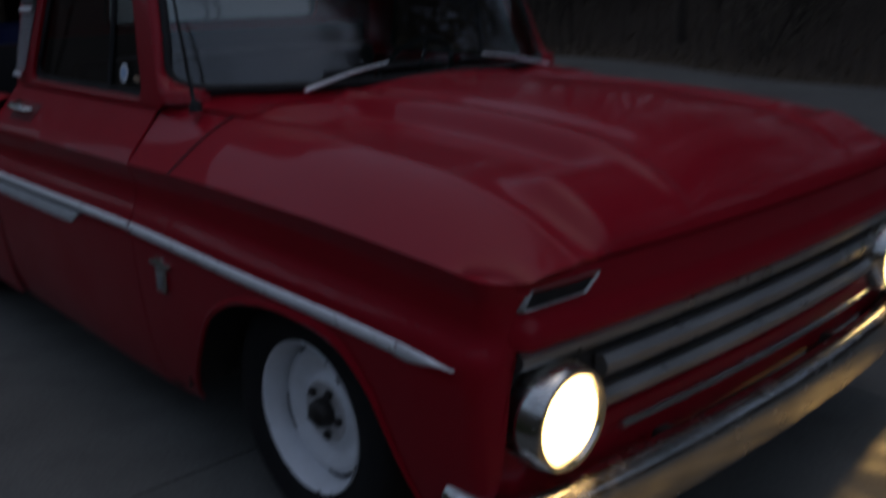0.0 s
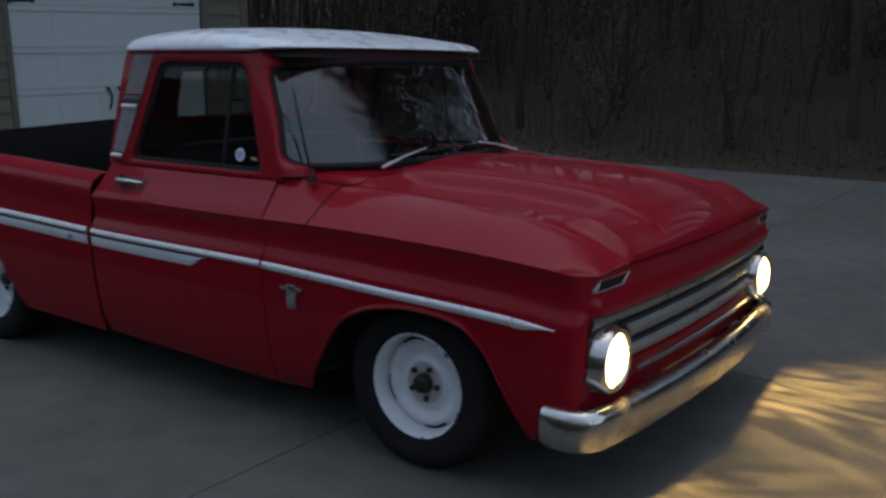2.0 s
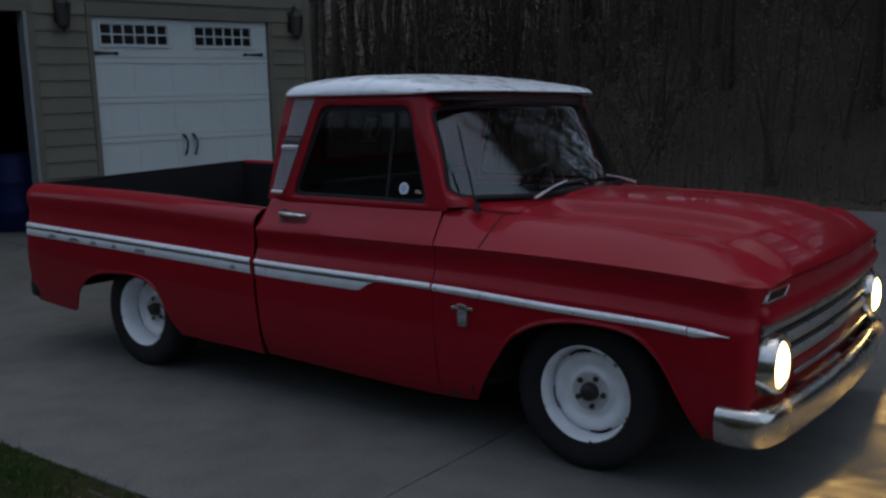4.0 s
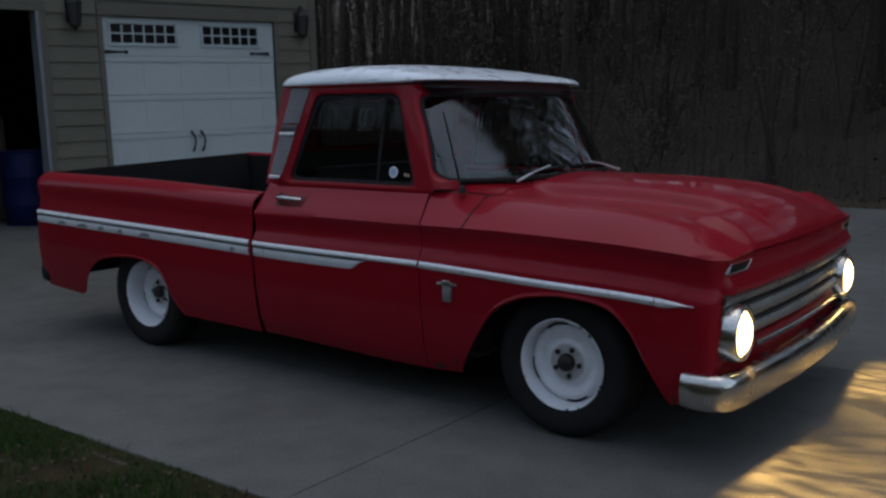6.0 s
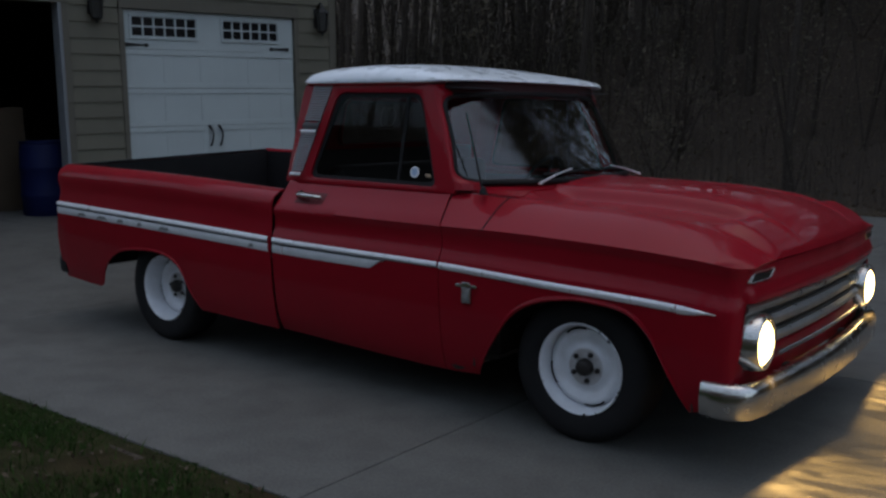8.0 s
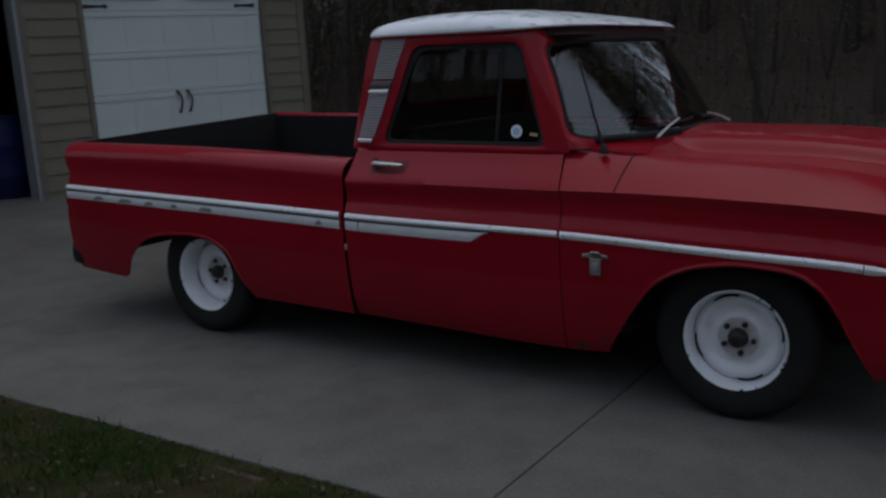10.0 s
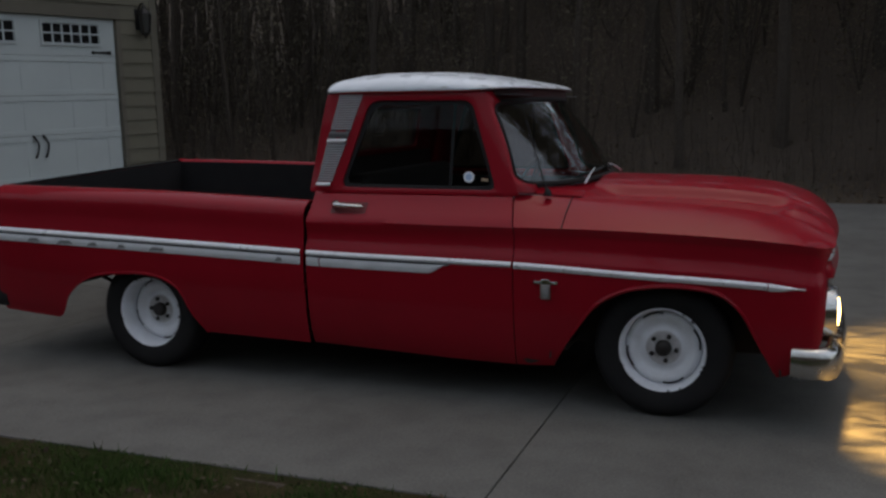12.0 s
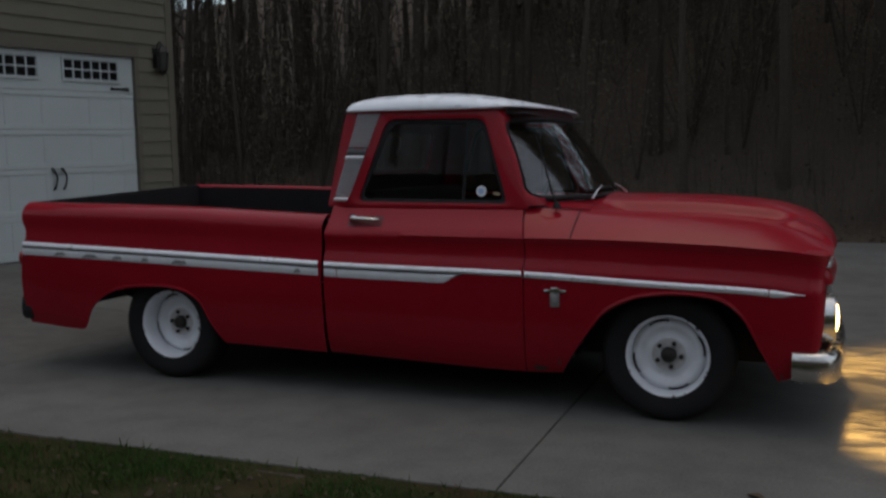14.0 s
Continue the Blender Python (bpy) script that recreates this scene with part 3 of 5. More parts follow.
    # ribbed bright trim on the rear pillar
    def pillar_trim(z0, z1, name, mat, ribs, proud=0.0):
        bm = bmesh.new()
        for k in range(ribs):
            a, b = z0 + (z1 - z0) * k / ribs, z0 + (z1 - z0) * (k + 0.8) / ribs
            pts = []
            for z, o in ((a, 0.006 + proud), ((a + b) / 2, 0.011 + proud), (b, 0.006 + proud)):
                t = (z - 1.085) / 0.48
                pts.append([lean(1.088 + 0.116 * t, z, o), lean(1.172 + 0.168 * t, z, o)])
            grid(pts, 0.003, bm=bm)
        return part(name, bm, mat, post, "ribbed grey metal pillar trim with bright bars")
    pillar_trim(1.086, 1.562, "pillar_plate", BLACK_BAND, 1, -0.006)
    pillar_trim(1.374, 1.562, "pillar_trim", PILLAR, 15)
    pillar_trim(1.104, 1.308, "pillar_trim", PILLAR, 16)
    pillar_trim(1.308, 1.332, "pillar_bar", WHITE_STEEL, 1, 0.010)
    pillar_trim(1.080, 1.104, "pillar_bar", WHITE_STEEL, 1, 0.010)
    pillar_trim(1.336, 1.372, "pillar_band", BLACK_BAND, 1, 0.006)
    # drip rail under the roof
    part("drip_rail", tube([lean(x, 1.566 - 0.004 * (x - 1.1), 0.010) for x in spread(1.15, 1.99, 12)], [0.003] + [0.007] * 10 + [0.005, 0.002], 6), RED, post)

# stickers on the near vent window
def disc(name, r, at, mat, parent, label="", n=24):
    bm = bmesh.new()
    bm.faces.new([bm.verts.new((at[0] + r * math.cos(2 * math.pi * k / n), at[1] + 0.165 * -r * -math.sin(2 * math.pi * k / n), at[2] + r * math.sin(2 * math.pi * k / n))) for k in range(n)])
    return part(name, bm, mat, parent, label)


frame_side = [o for o in truck.children if o.name.startswith("cab_side_frame")][0]
sticker = disc("round_sticker", 0.028, (1.938, -0.8425, 1.135), PRINT_WHITE, frame_side, "round white sticker with pale blue middle")
disc("sticker_middle", 0.018, (1.938, -0.8445, 1.135), PRINT_BLUE, sticker)
part("small_sticker", box((0.035, 0.0015, 0.014), (2.022, -0.8435, 1.122), turn=Matrix.Rotation(radians(8), 3, "Y")), PRINT_TAN, frame_side, "small tan sticker")

# hood, one sheet with two long ridges
hood = red_panel("hood", [[hood_point(s, y) for y in spread(-0.786, 0.786, 174)] for s in [0.0] + spread(0.01, 0.70, 30) + spread(0.715, 1.0, 34)], 0.008, label="red hood with two long raised ridges", sharp=60)
# windshield with its black seal, pillars beside it and the header over it
SHIELD_Y, SHIELD_LEN, SHIELD_R = 0.822, 0.54, 0.085


def shield(y, t, push=0.0):
    a = abs(y) / 0.835
    bx_, bz_ = 2.475 - 0.315 * a ** 3.2, 1.085 + 0.004 * a * a
    tx_, tz_ = 2.160 - 0.147 * a ** 2.8, 1.535 - 0.022 * a * a
    return (bx_ + (tx_ - bx_) * t + push + 0.02 * math.sin(math.pi * t), y * (1 - 0.088 * t), bz_ + (tz_ - bz_) * t + push * 0.5)


def shield_edge(t):
    """Half the glass's width at a height, with round corners."""
    h = min(t - 0.02, 0.98 - t) * SHIELD_LEN
    if h >= SHIELD_R:
        return SHIELD_Y
    return SHIELD_Y - SHIELD_R * (1 - math.sqrt(max(0.0, 1 - ((SHIELD_R - max(h, 0.0)) / SHIELD_R) ** 2)))


# cowl between hood and windshield
rows = []
for y in spread(-0.835, 0.835, 64):
    a, b = Vector(shield(y, 0.0)) + Vector((-0.02, 0, -0.014)), Vector(hood_point(0.0, max(min(y, 0.772), -0.772)))
    b.y = max(min(y, 0.775), -0.775)
    row = [a.lerp(b, f) + Vector((0, 0, -0.010 * math.sin(math.pi * f))) for f in spread(0, 1, 8)]
    side_in = smooth(0.68, 0.835, abs(y))
    rows.append([Vector((p.x, p.y, p.z + (edge_z(p.x) + 0.002 - p.z) * side_in)) for p in row])
part("cowl_top", grid(rows, 0.006), RED, truck, "red cowl below the windshield", 60)
outline = rounded([(-SHIELD_Y, 0.02 * SHIELD_LEN), (SHIELD_Y, 0.02 * SHIELD_LEN), (SHIELD_Y, 0.98 * SHIELD_LEN), (-SHIELD_Y, 0.98 * SHIELD_LEN)], SHIELD_R, 10, 12)
middle = Vector((0.0, 0.5 * SHIELD_LEN))
rows = [[shield(q.x, q.y / SHIELD_LEN) for q in (middle.lerp(p, f) for p in outline)] for f in (1.0, 0.9, 0.75, 0.5, 0.25, 0.02)]
windshield = part("windshield", grid(rows, closed=True), PANE, truck, "clear curved windshield", 180)
windshield.visible_shadow = False
part("windshield_seal", tube([shield(p.x, p.y / SHIELD_LEN) for p in outline], 0.0155, 8, closed=True), BLACK, windshield, "black rubber windshield seal")
for side in (-1, 1):
    rows = []
    for t in [-0.06, -0.02, 0.0] + spread(0.02, 0.18, 12) + spread(0.22, 0.78, 8) + spread(0.82, 0.98, 12) + [1.03, 1.10]:
        a = Vector(shield(side * (shield_edge(t) if 0.02 <= t <= 0.98 else SHIELD_Y - SHIELD_R), t, 0.002))
        z = a.z
        f = (z - 1.045) / 0.535
        b = Vector((2.205 - 0.22 * f, side * (0.868 - 0.165 * (z - 1.05)), z))
        c = Vector((max(a.x, b.x) + 0.010, b.y, z))
        rows.append([a * (1 - u) ** 2 + c * 2 * u * (1 - u) + b * u * u for u in spread(0, 1, 8)])
    part("windshield_pillar", grid(rows, 0.01), RED, truck, "red windshield pillar", 60)
part("windshield_header", grid([[shield(y, 0.965, 0.004) for y in spread(-0.80, 0.80, 30)], [(shield(y, 1.0)[0] + 0.008, shield(y, 1.0)[1], 1.592) for y in spread(-0.80, 0.80, 30)]], 0.01), SHADE_RED, truck, "red header under the roof's visor, its shade put into the colour")

# white roof: rounded cap with an overhanging visor ahead
ROOF_PLAN = rounded([(1.118, -0.802), (1.95, -0.806), (2.075, -0.790)] + [(2.205 - 0.115 * (abs(y) / 0.788) ** 2.3, y) for y in (-0.68, -0.5, -0.3, -0.1, 0.1, 0.3, 0.5, 0.68)] + [(2.075, 0.790), (1.95, 0.806), (1.118, 0.802)],
                    [0.06, 0.02, 0.03] + [0.04] * 8 + [0.03, 0.02, 0.06], 4, 3)


def roof_ring(s, z):
    out = []
    for p in ROOF_PLAN:
        x, y = 1.66 + (p.x - 1.66) * s, p.y * (s if s > 0.9 else s)
        thin = 1 - 0.80 * min(max((x - 1.60) / 0.60, 0.0), 1.0) ** 1.8
        out.append((x, y, 1.566 + (z - 1.566) * thin + 0.016 * smooth(1.90, 2.24, x) - 0.034 * smooth(1.36, 1.10, x) * max((z - 1.562) / 0.13, 0)))
    return out


bm = grid([roof_ring(s, z) for s, z in ((0.80, 1.568), (0.965, 1.565), (0.990, 1.567), (1.001, 1.573), (1.003, 1.582), (0.997, 1.597), (0.985, 1.614), (0.963, 1.633), (0.91, 1.650), (0.80, 1.664), (0.6, 1.676), (0.3, 1.683), (0.05, 1.685))], closed=True)
bmesh.ops.holes_fill(bm, edges=[e for e in bm.edges if e.is_boundary], sides=0)
part("roof", bm, WHITE_PAINT, truck, "white painted steel cab roof", 30)
for px, w in ((1.80, 0.022), (2.00, 0.024)):
    bm = bmesh.new()
    ey = -0.8035 + 0.18 * max(0, px - 1.95)
    bm.faces.new([bm.verts.new((px + w * (1 + 0.3 * math.sin(3 * a)) * math.cos(a), ey - 0.004, 1.586 + 0.005 * math.sin(a))) for a in spread(0, 6.0, 13)])
    part("roof_chip", bm, WHITE_TRIM, truck, "grey chipped paint on the roof edge")
for side in (-1, 1):
    part("door_card", box((1.02, 0.012, 0.50), (1.68, side * 0.815, 0.78), 0.005, turn=Matrix.Rotation(radians(3 * side), 3, "X")), SEAT, truck, "dark inner door panel")
part("back_panel", box((0.012, 1.56, 0.66), (1.105, 0, 0.88), 0.005), SEAT, truck, "dark panel behind the seat")
part("headliner", grid([[(x, y, 1.548) for x in spread(1.16, 2.15, 4)] for y in spread(-0.74, 0.74, 4)], 0.006), SEAT, truck)

# cab back wall with its window
back_out = rounded([(-0.850, 0.45), (0.850, 0.45), (0.775, 1.575), (-0.775, 1.575)], 0.05, 6, 8)
back_in = rounded([(-0.50, 1.240), (0.50, 1.240), (0.49, 1.485), (-0.49, 1.485)], 0.045, 6, 8)
def back(p, push=0.0):
    return (1.055 + 0.095 * (p.y - 1.05) / 0.52 * (1 if p.y > 1.05 else 0) + push, p.x, p.y)
wall = part("cab_back", grid([[back(p, 0.05) for p in (o * 1.0 for o in back_out)], [back(o.lerp(i, 0.12)) for o, i in zip(back_out, back_in)], [back(i) for i in back_in], [back(i, 0.03) for i in back_in]], 0.006, closed=True), RED, truck, "red cab back wall", 60)
bm = bmesh.new()
bm.faces.new([bm.verts.new(back(p, 0.015)) for p in back_in])
rear_glass = part("rear_window", bm, REAR_PANE, wall, "dim rear window glass")
rear_glass.visible_shadow = False
for y0, w in ((-0.150, 0.030), (-0.095, 0.050)):
    ring_ = [back(Vector((y0 + w * math.cos(a), 1.395 + 0.055 * math.sin(a))), 0.020) for a in spread(0, 2 * math.pi * 15 / 16, 15)]
    part("decal_outline", tube(ring_, 0.0035, 4, closed=True), PATCH, rear_glass, "thin grey outline of a window decal")
part("decal_bar", tube([back(Vector((-0.185, 1.325)), 0.020), back(Vector((-0.050, 1.325)), 0.020)], 0.004, 4), PATCH, rear_glass, "thin grey bar of a window decal")
part("rear_window_seal", tube([back(p, 0.0) for p in back_in], 0.012, 6, closed=True), BLACK, wall)

# cab inside: seat, dashboard, wheel, floor
seat = part("bench_seat", box((0.50, 1.40, 0.16), (1.50, 0, 0.70), 0.05, 3), SEAT, truck, "dark vinyl bench seat")
part("backrest", box((0.14, 1.40, 0.46), (1.24, 0, 0.90), 0.05, 3, turn=None), SEAT, seat)
part("dashboard", box((0.20, 1.34, 0.20), (2.19, 0, 0.93), 0.04, 3), DASH, truck, "grey painted dashboard")
wheel_at = Matrix.Translation((1.90, 0.38, 1.0)) @ Matrix.Rotation(radians(-62), 4, "Y")
ring = [tuple(wheel_at @ Vector((0.20 * math.cos(a), 0.20 * math.sin(a), 0))) for a in spread(0, 2 * math.pi * 35 / 36, 35)]
sw = part("steering_wheel", tube(ring, 0.011, 8, closed=True), BLACK, truck, "thin black steering wheel")
part("steering_spoke", tube([ring[0], tuple(wheel_at @ Vector((0, 0, -0.03))), ring[18]], 0.009, 6), BLACK, sw)
part("steering_column", tube([tuple(wheel_at @ Vector((0, 0, 0))), tuple(wheel_at @ Vector((0, 0, -0.42)))], 0.025, 10), BLACK, sw)
part("cab_floor", box((1.30, 1.72, 0.02), (1.72, 0, 0.30)), DARK, truck)
part("firewall", box((0.02, 1.60, 0.72), (2.42, 0, 0.66)), DARK, truck)
part("inside_mirror", box((0.02, 0.22, 0.05), (2.14, 0.0, 1.475), 0.01), BLACK, truck, "inside rear-view mirror")

# bed: floor, front wall, tailgate
def askew(bm):
    for v in bm.verts:
        v.co.z += bed_lift(v.co.y)
    return bm


part("bed_floor", box((2.06, 1.74, 0.02), (0.01, 0, 0.60)), LINER, truck, "black bed liner floor")
part("bed_front_wall", askew(box((0.03, 1.70, 0.40), (1.038, 0, 0.775), 0.001)), LINER, truck)
part("bed_front_rail", askew(box((0.045, 1.74, 0.03), (1.04, 0, 0.960), 0.01)), LINER, truck)
tailgate = part("tailgate", askew(box((0.04, 1.72, 0.52), (-1.027, 0, 0.780), 0.015)), RED, truck, "closed red tailgate")
part("tailgate_liner", askew(box((0.010, 1.704, 0.50), (-1.002, 0, 0.785), 0.002)), LINER, tailgate)
part("tailgate_cap", askew(box((0.052, 1.70, 0.012), (-1.026, 0, 1.043), 0.004)), LINER, tailgate, "black liner lip over the tailgate's top")
for side in (-1, 1):
    part("tail_light", lathe([(0.001, 0.0), (0.04, -0.004), (0.05, -0.02), (0.052, -0.045)][::-1], 20, "X", at=(-1.065, side * 0.90, 0.70)), TAIL, truck, "round red tail light")
for side in (-1, 1):
    part("tailgate_latch", box((0.070, 0.035, 0.050), (-1.077, side * 0.885, 0.735), 0.008), DARK, tailgate, "dark latch at the tailgate's edge")
rear_bumper = part("rear_bumper", sweep([(-1.01, -0.945), (-1.085, -0.945), (-1.115, -0.92), (-1.125, -0.6), (-1.125, 0.6), (-1.115, 0.92), (-1.085, 0.945), (-1.01, 0.945)],
                                        [(0.0, 0.315), (-0.015, 0.335), (-0.02, 0.39), (-0.012, 0.445), (0.0, 0.458), (0.02, 0.445), (0.02, 0.325)]), BLACK, truck, "tarnished dark rear bumper")
# underbody
part("frame_rail", box((3.75, 0.08, 0.12), (1.625, -0.42, 0.36), 0.01), DARK, truck)
part("frame_rail", box((3.75, 0.08, 0.12), (1.625, 0.42, 0.36), 0.01), DARK, truck)
part("floor_pan", box((2.0, 1.70, 0.02), (1.45, 0, 0.29)), DARK, truck)
part("rear_axle", tube([(0, -0.75, 0.33), (0, 0.75, 0.33)], 0.05, 12, bm=lathe([(0.02, -0.15), (0.13, -0.06), (0.13, 0.06), (0.02, 0.15)], 20, "Y", at=(0, 0, 0.33))), DARK, truck)
part("shock_absorber", tube([(-0.10, -0.62, 0.36), (-0.42, -0.60, 0.40), (-0.62, -0.60, 0.47)], 0.012, 8), DARK, truck, "dark rod behind the rear wheel")
part("front_axle", tube([(2.921, -0.75, 0.31), (2.921, 0.75, 0.31)], 0.05, 10), DARK, truck)
part("engine_bay", box((1.0, 1.10, 0.40), (2.98, 0, 0.66), 0.03), DARK, truck)
for side in (-1, 1):
    # inner arches keep the wheel housings dark
    for cx, r, top in ((0.0, 0.47, 0.62), (2.921, 0.51, 0.72)):
        rows = [[(cx + r * math.cos(a) * 1.05, side * y, 0.26 + (top - 0.26) * math.sin(a)) for a in spread(0.0, math.pi if cx else 1.5, 20)] for y in (0.52, 0.955 if cx else 0.93)]
        part("wheel_housing", grid(rows, 0.006), DARK, truck)
        part("wheel_housing_wall", box((1.0 if cx else 0.6, 0.01, 0.46 if cx else 0.3), (cx if cx else 0.15, side * 0.52, 0.48 if cx else 0.58)), DARK, truck)

HUB_GREY = material("worn_pale_steel", (0.58, 0.58, 0.59), 0.5, 0.1, spots=(0.36, 0.34, 0.32), scale=30, amount=0.7, bump=0.1)
NUT = material("dark_lug_nut", (0.03, 0.028, 0.027), 0.5, 0.5, spots=(0.06, 0.05, 0.045), scale=60, amount=0.6)
# wheels: tyre, white dished steel rim, hub and nuts
TYRE = [(0.198, 0.088), (0.220, 0.103), (0.262, 0.110), (0.295, 0.106), (0.315, 0.094), (0.326, 0.070), (0.329, 0.03), (0.329, -0.03), (0.326, -0.070), (0.315, -0.094), (0.295, -0.106), (0.220, -0.103), (0.198, -0.09)]
RIM = [(0.184, -0.09), (0.182, 0.03), (0.185, 0.060), (0.192, 0.092), (0.201, 0.101), (0.205, 0.096), (0.203, 0.085)]
DISH = [(0.183, 0.020), (0.172, 0.038), (0.156, 0.047), (0.142, 0.045), (0.126, 0.030), (0.108, 0.024), (0.094, 0.030), (0.084, 0.040), (0.070, 0.041), (0.044, 0.038)]
def wheel(at, spin, name_label, deep=0.0, slots=0.0):
    """A wheel whose disc sits deep in the rim by a given depth."""
    hub = new("wheel")
    hub.parent = truck
    hub.matrix_basis = at
    tagged(hub, name_label)
    part("tyre", lathe(TYRE, 72, "Y"), RUBBER, hub, "black rubber tyre", 60)
    bm = lathe(RIM, 72, "Y")
    bmesh.ops.solidify(bm, geom=bm.faces[:], thickness=0.003)
    rim = part("rim", bm, WHITE_STEEL, hub, "white painted steel rim with chipped edge", 40)
    chip_rng = random.Random(int(spin * 100))
    for k in range(9):
        # paint chipped off the lip down to dark steel
        a0, w = chip_rng.uniform(0, 6.28), chip_rng.uniform(0.03, 0.10)
        r0 = chip_rng.uniform(0.194, 0.199)
        bm = bmesh.new()
        grid([[(r * math.cos(a), y, r * math.sin(a)) for a in spread(a0, a0 + w * f, 4)] for r, y, f in ((r0, 0.0985, 0.6), (0.2015, 0.1025, 1.0), (0.2055, 0.0985, 0.8))], bm=bm)
        part("paint_chip", bm, NUT, rim, "dark chip in the white paint")
    own = [(r, y - deep) for r, y in DISH]
    part("wheel_disc", lathe(own, 72, "Y"), WHITE_STEEL, hub, "white steel wheel centre", 60)
    for k in range(4):
        a0 = spin + slots + k * math.pi / 2
        rows = [[((r + 0.004 * math.sin(math.pi * f)) * math.cos(a0 + 0.60 * f), y - deep, (r + 0.004 * math.sin(math.pi * f)) * math.sin(a0 + 0.60 * f)) for f in spread(0.0, 1.0, 8)] for r, y in ((0.1675, 0.0440), (0.1750, 0.0380))]
        part("rim_slot", grid(rows, 0.003), BLACK, hub, "dark slot between rim and disc")
    part("hub_face", lathe([(0.088, 0.036 - deep), (0.080, 0.0435 - deep), (0.040, 0.0415 - deep)], 48, "Y"), HUB_GREY, hub, "worn pale steel round the hub")
    part("hub", lathe([(0.040, 0.030 - deep), (0.039, 0.056 - deep), (0.034, 0.072 - deep), (0.027, 0.078 - deep), (0.012, 0.082 - deep), (0.001, 0.082 - deep)], 24, "Y"), NUT, hub, "dark greasy wheel hub")
    for k in range(5):
        a = spin + 0.4 + k * 2 * math.pi / 5
        part("lug_nut", lathe([(0.013, 0.034 - deep), (0.012, 0.054 - deep), (0.007, 0.058 - deep), (0.001, 0.058 - deep)], 6, "Y", at=(0.062 * math.cos(a), 0, 0.062 * math.sin(a))), NUT, hub, sharp=20)
    part("brake_drum", lathe([(0.001, -0.06), (0.16, -0.06), (0.165, -0.09), (0.001, -0.095)], 32, "Y"), DARK, hub)


def turned(x, y, z, side, steer=0):
    return Matrix.Translation((x, y, z)) @ Matrix.Rotation(radians(steer + (180 if side < 0 else 0)), 4, "Z")


wheel(turned(2.921, -0.815, 0.329, -1), 0.35, "front wheel with white steel rim", 0.0, 0.61)
wheel(turned(0.0, -0.815, 0.329, -1), 0.9, "rear wheel with white deep-dished steel rim", 0.045)
wheel(turned(2.921, 0.815, 0.329, 1), 0.2, "front wheel with white steel rim")
wheel(turned(0.0, 0.815, 0.329, 1), 1.3, "rear wheel with white deep-dished steel rim", 0.045)

# front: header panel with slots, grille, headlights, bumper
header = red_panel("front_header", [[(front_x(y) + dx, y, z - (0.022 * smooth(0.76, 0.92, abs(y)) if z > 0.85 else 0)) for y in spread(-0.945, 0.945, 80)] for dx, z in ((-0.060, 0.856), (-0.010, 0.856), (-0.006, 0.846), (-0.012, 0.79), (-0.004, 0.762), (0.008, 0.74), (0.004, 0.715), (-0.05, 0.705))], 0.006, label="red front panel under the hood lip")
for side in (-1, 1):
    c = [(0.918, 0.790), (0.745, 0.794), (0.695, 0.838), (0.895, 0.836)]
    o = rounded([(a, b) for a, b in c], 0.010, 4, 6)
    i = rounded([(0.908, 0.797), (0.750, 0.800), (0.709, 0.832), (0.888, 0.830)], 0.008, 4, 6)
    def fx(p, d):
        return (front_x(p.x) - 0.011 + d, side * p.x, p.y)
    part("slot_frame", grid([[fx(p, 0.0) for p in o], [fx(p.lerp(q, 0.5), 0.007) for p, q in zip(o, i)], [fx(q, 0.004) for q in i]], 0.003, closed=True), GRILLE, header, "bright frame of the air slot")
    bm = bmesh.new()
    bm.faces.new([bm.verts.new(fx(q, 0.003)) for q in i])
    part("slot", bm, BLACK, header)

grille = part("grille", grid([[(front_x(y) - 0.06, y, z) for y in spread(-0.90, 0.90, 40)] for z in (0.42, 0.715)], 0.01), DARK, truck, "dark grille opening with bright bars")
for z, h in ((0.685, 0.045), (0.610, 0.050), (0.535, 0.045)):
    y1 = 0.66 if z < 0.65 else 0.90
    part("grille_bar", sweep([(front_x(y) - 0.05, y) for y in spread(-y1, y1, 40)], [(0, z - h / 2), (0.022, z - h / 2), (0.036, z - h / 6), (0.036, z + h / 6), (0.022, z + h / 2), (0, z + h / 2)]), GRILLE, grille, "dull bright grille bar")
for side in (-1, 1):
    lamp = new("headlight")
    lamp.parent = truck
    lamp.matrix_basis = Matrix.Translation((3.668, side * 0.80, 0.545))
    tagged(lamp, "round lit headlight in a bright bezel")
    part("bezel", lathe([(0.122, -0.095), (0.115, 0.004), (0.106, 0.016), (0.096, 0.016), (0.087, 0.004)], 48, "X"), CHROME, lamp, "bright headlight bezel")
    part("lamp_housing", lathe([(0.113, -0.07), (0.001, -0.09)], 32, "X"), RED_DULL, lamp)
    part("lens", lathe([(0.087, 0.002), (0.080, 0.012), (0.062, 0.022), (0.035, 0.028), (0.001, 0.030)], 40, "X"), LENS, lamp, "glowing warm white lens")

red_panel("front_valance", [[(front_x(y) - 0.045 + dx, y, z) for y in spread(-0.93, 0.93, 50)] for dx, z in ((-0.02, 0.500), (0.0, 0.490), (0.004, 0.44), (-0.01, 0.36))], 0.006, label="red valance between grille and bumper")
part("grille_moulding", tube([(front_x(y) - 0.010, y, 0.468) for y in spread(-0.62, 0.62, 40)], 0.010, 8), CHROME, grille, "thin bright lower moulding")
bumper_path = [(3.500, -0.968), (3.55, -0.982), (3.60, -0.982), (3.645, -0.965), (3.675, -0.925), (3.692, -0.85), (3.715, -0.62), (3.735, -0.32), (3.742, 0.0)]
bumper_path = bumper_path + [(x, -y) for x, y in bumper_path[-2::-1]]
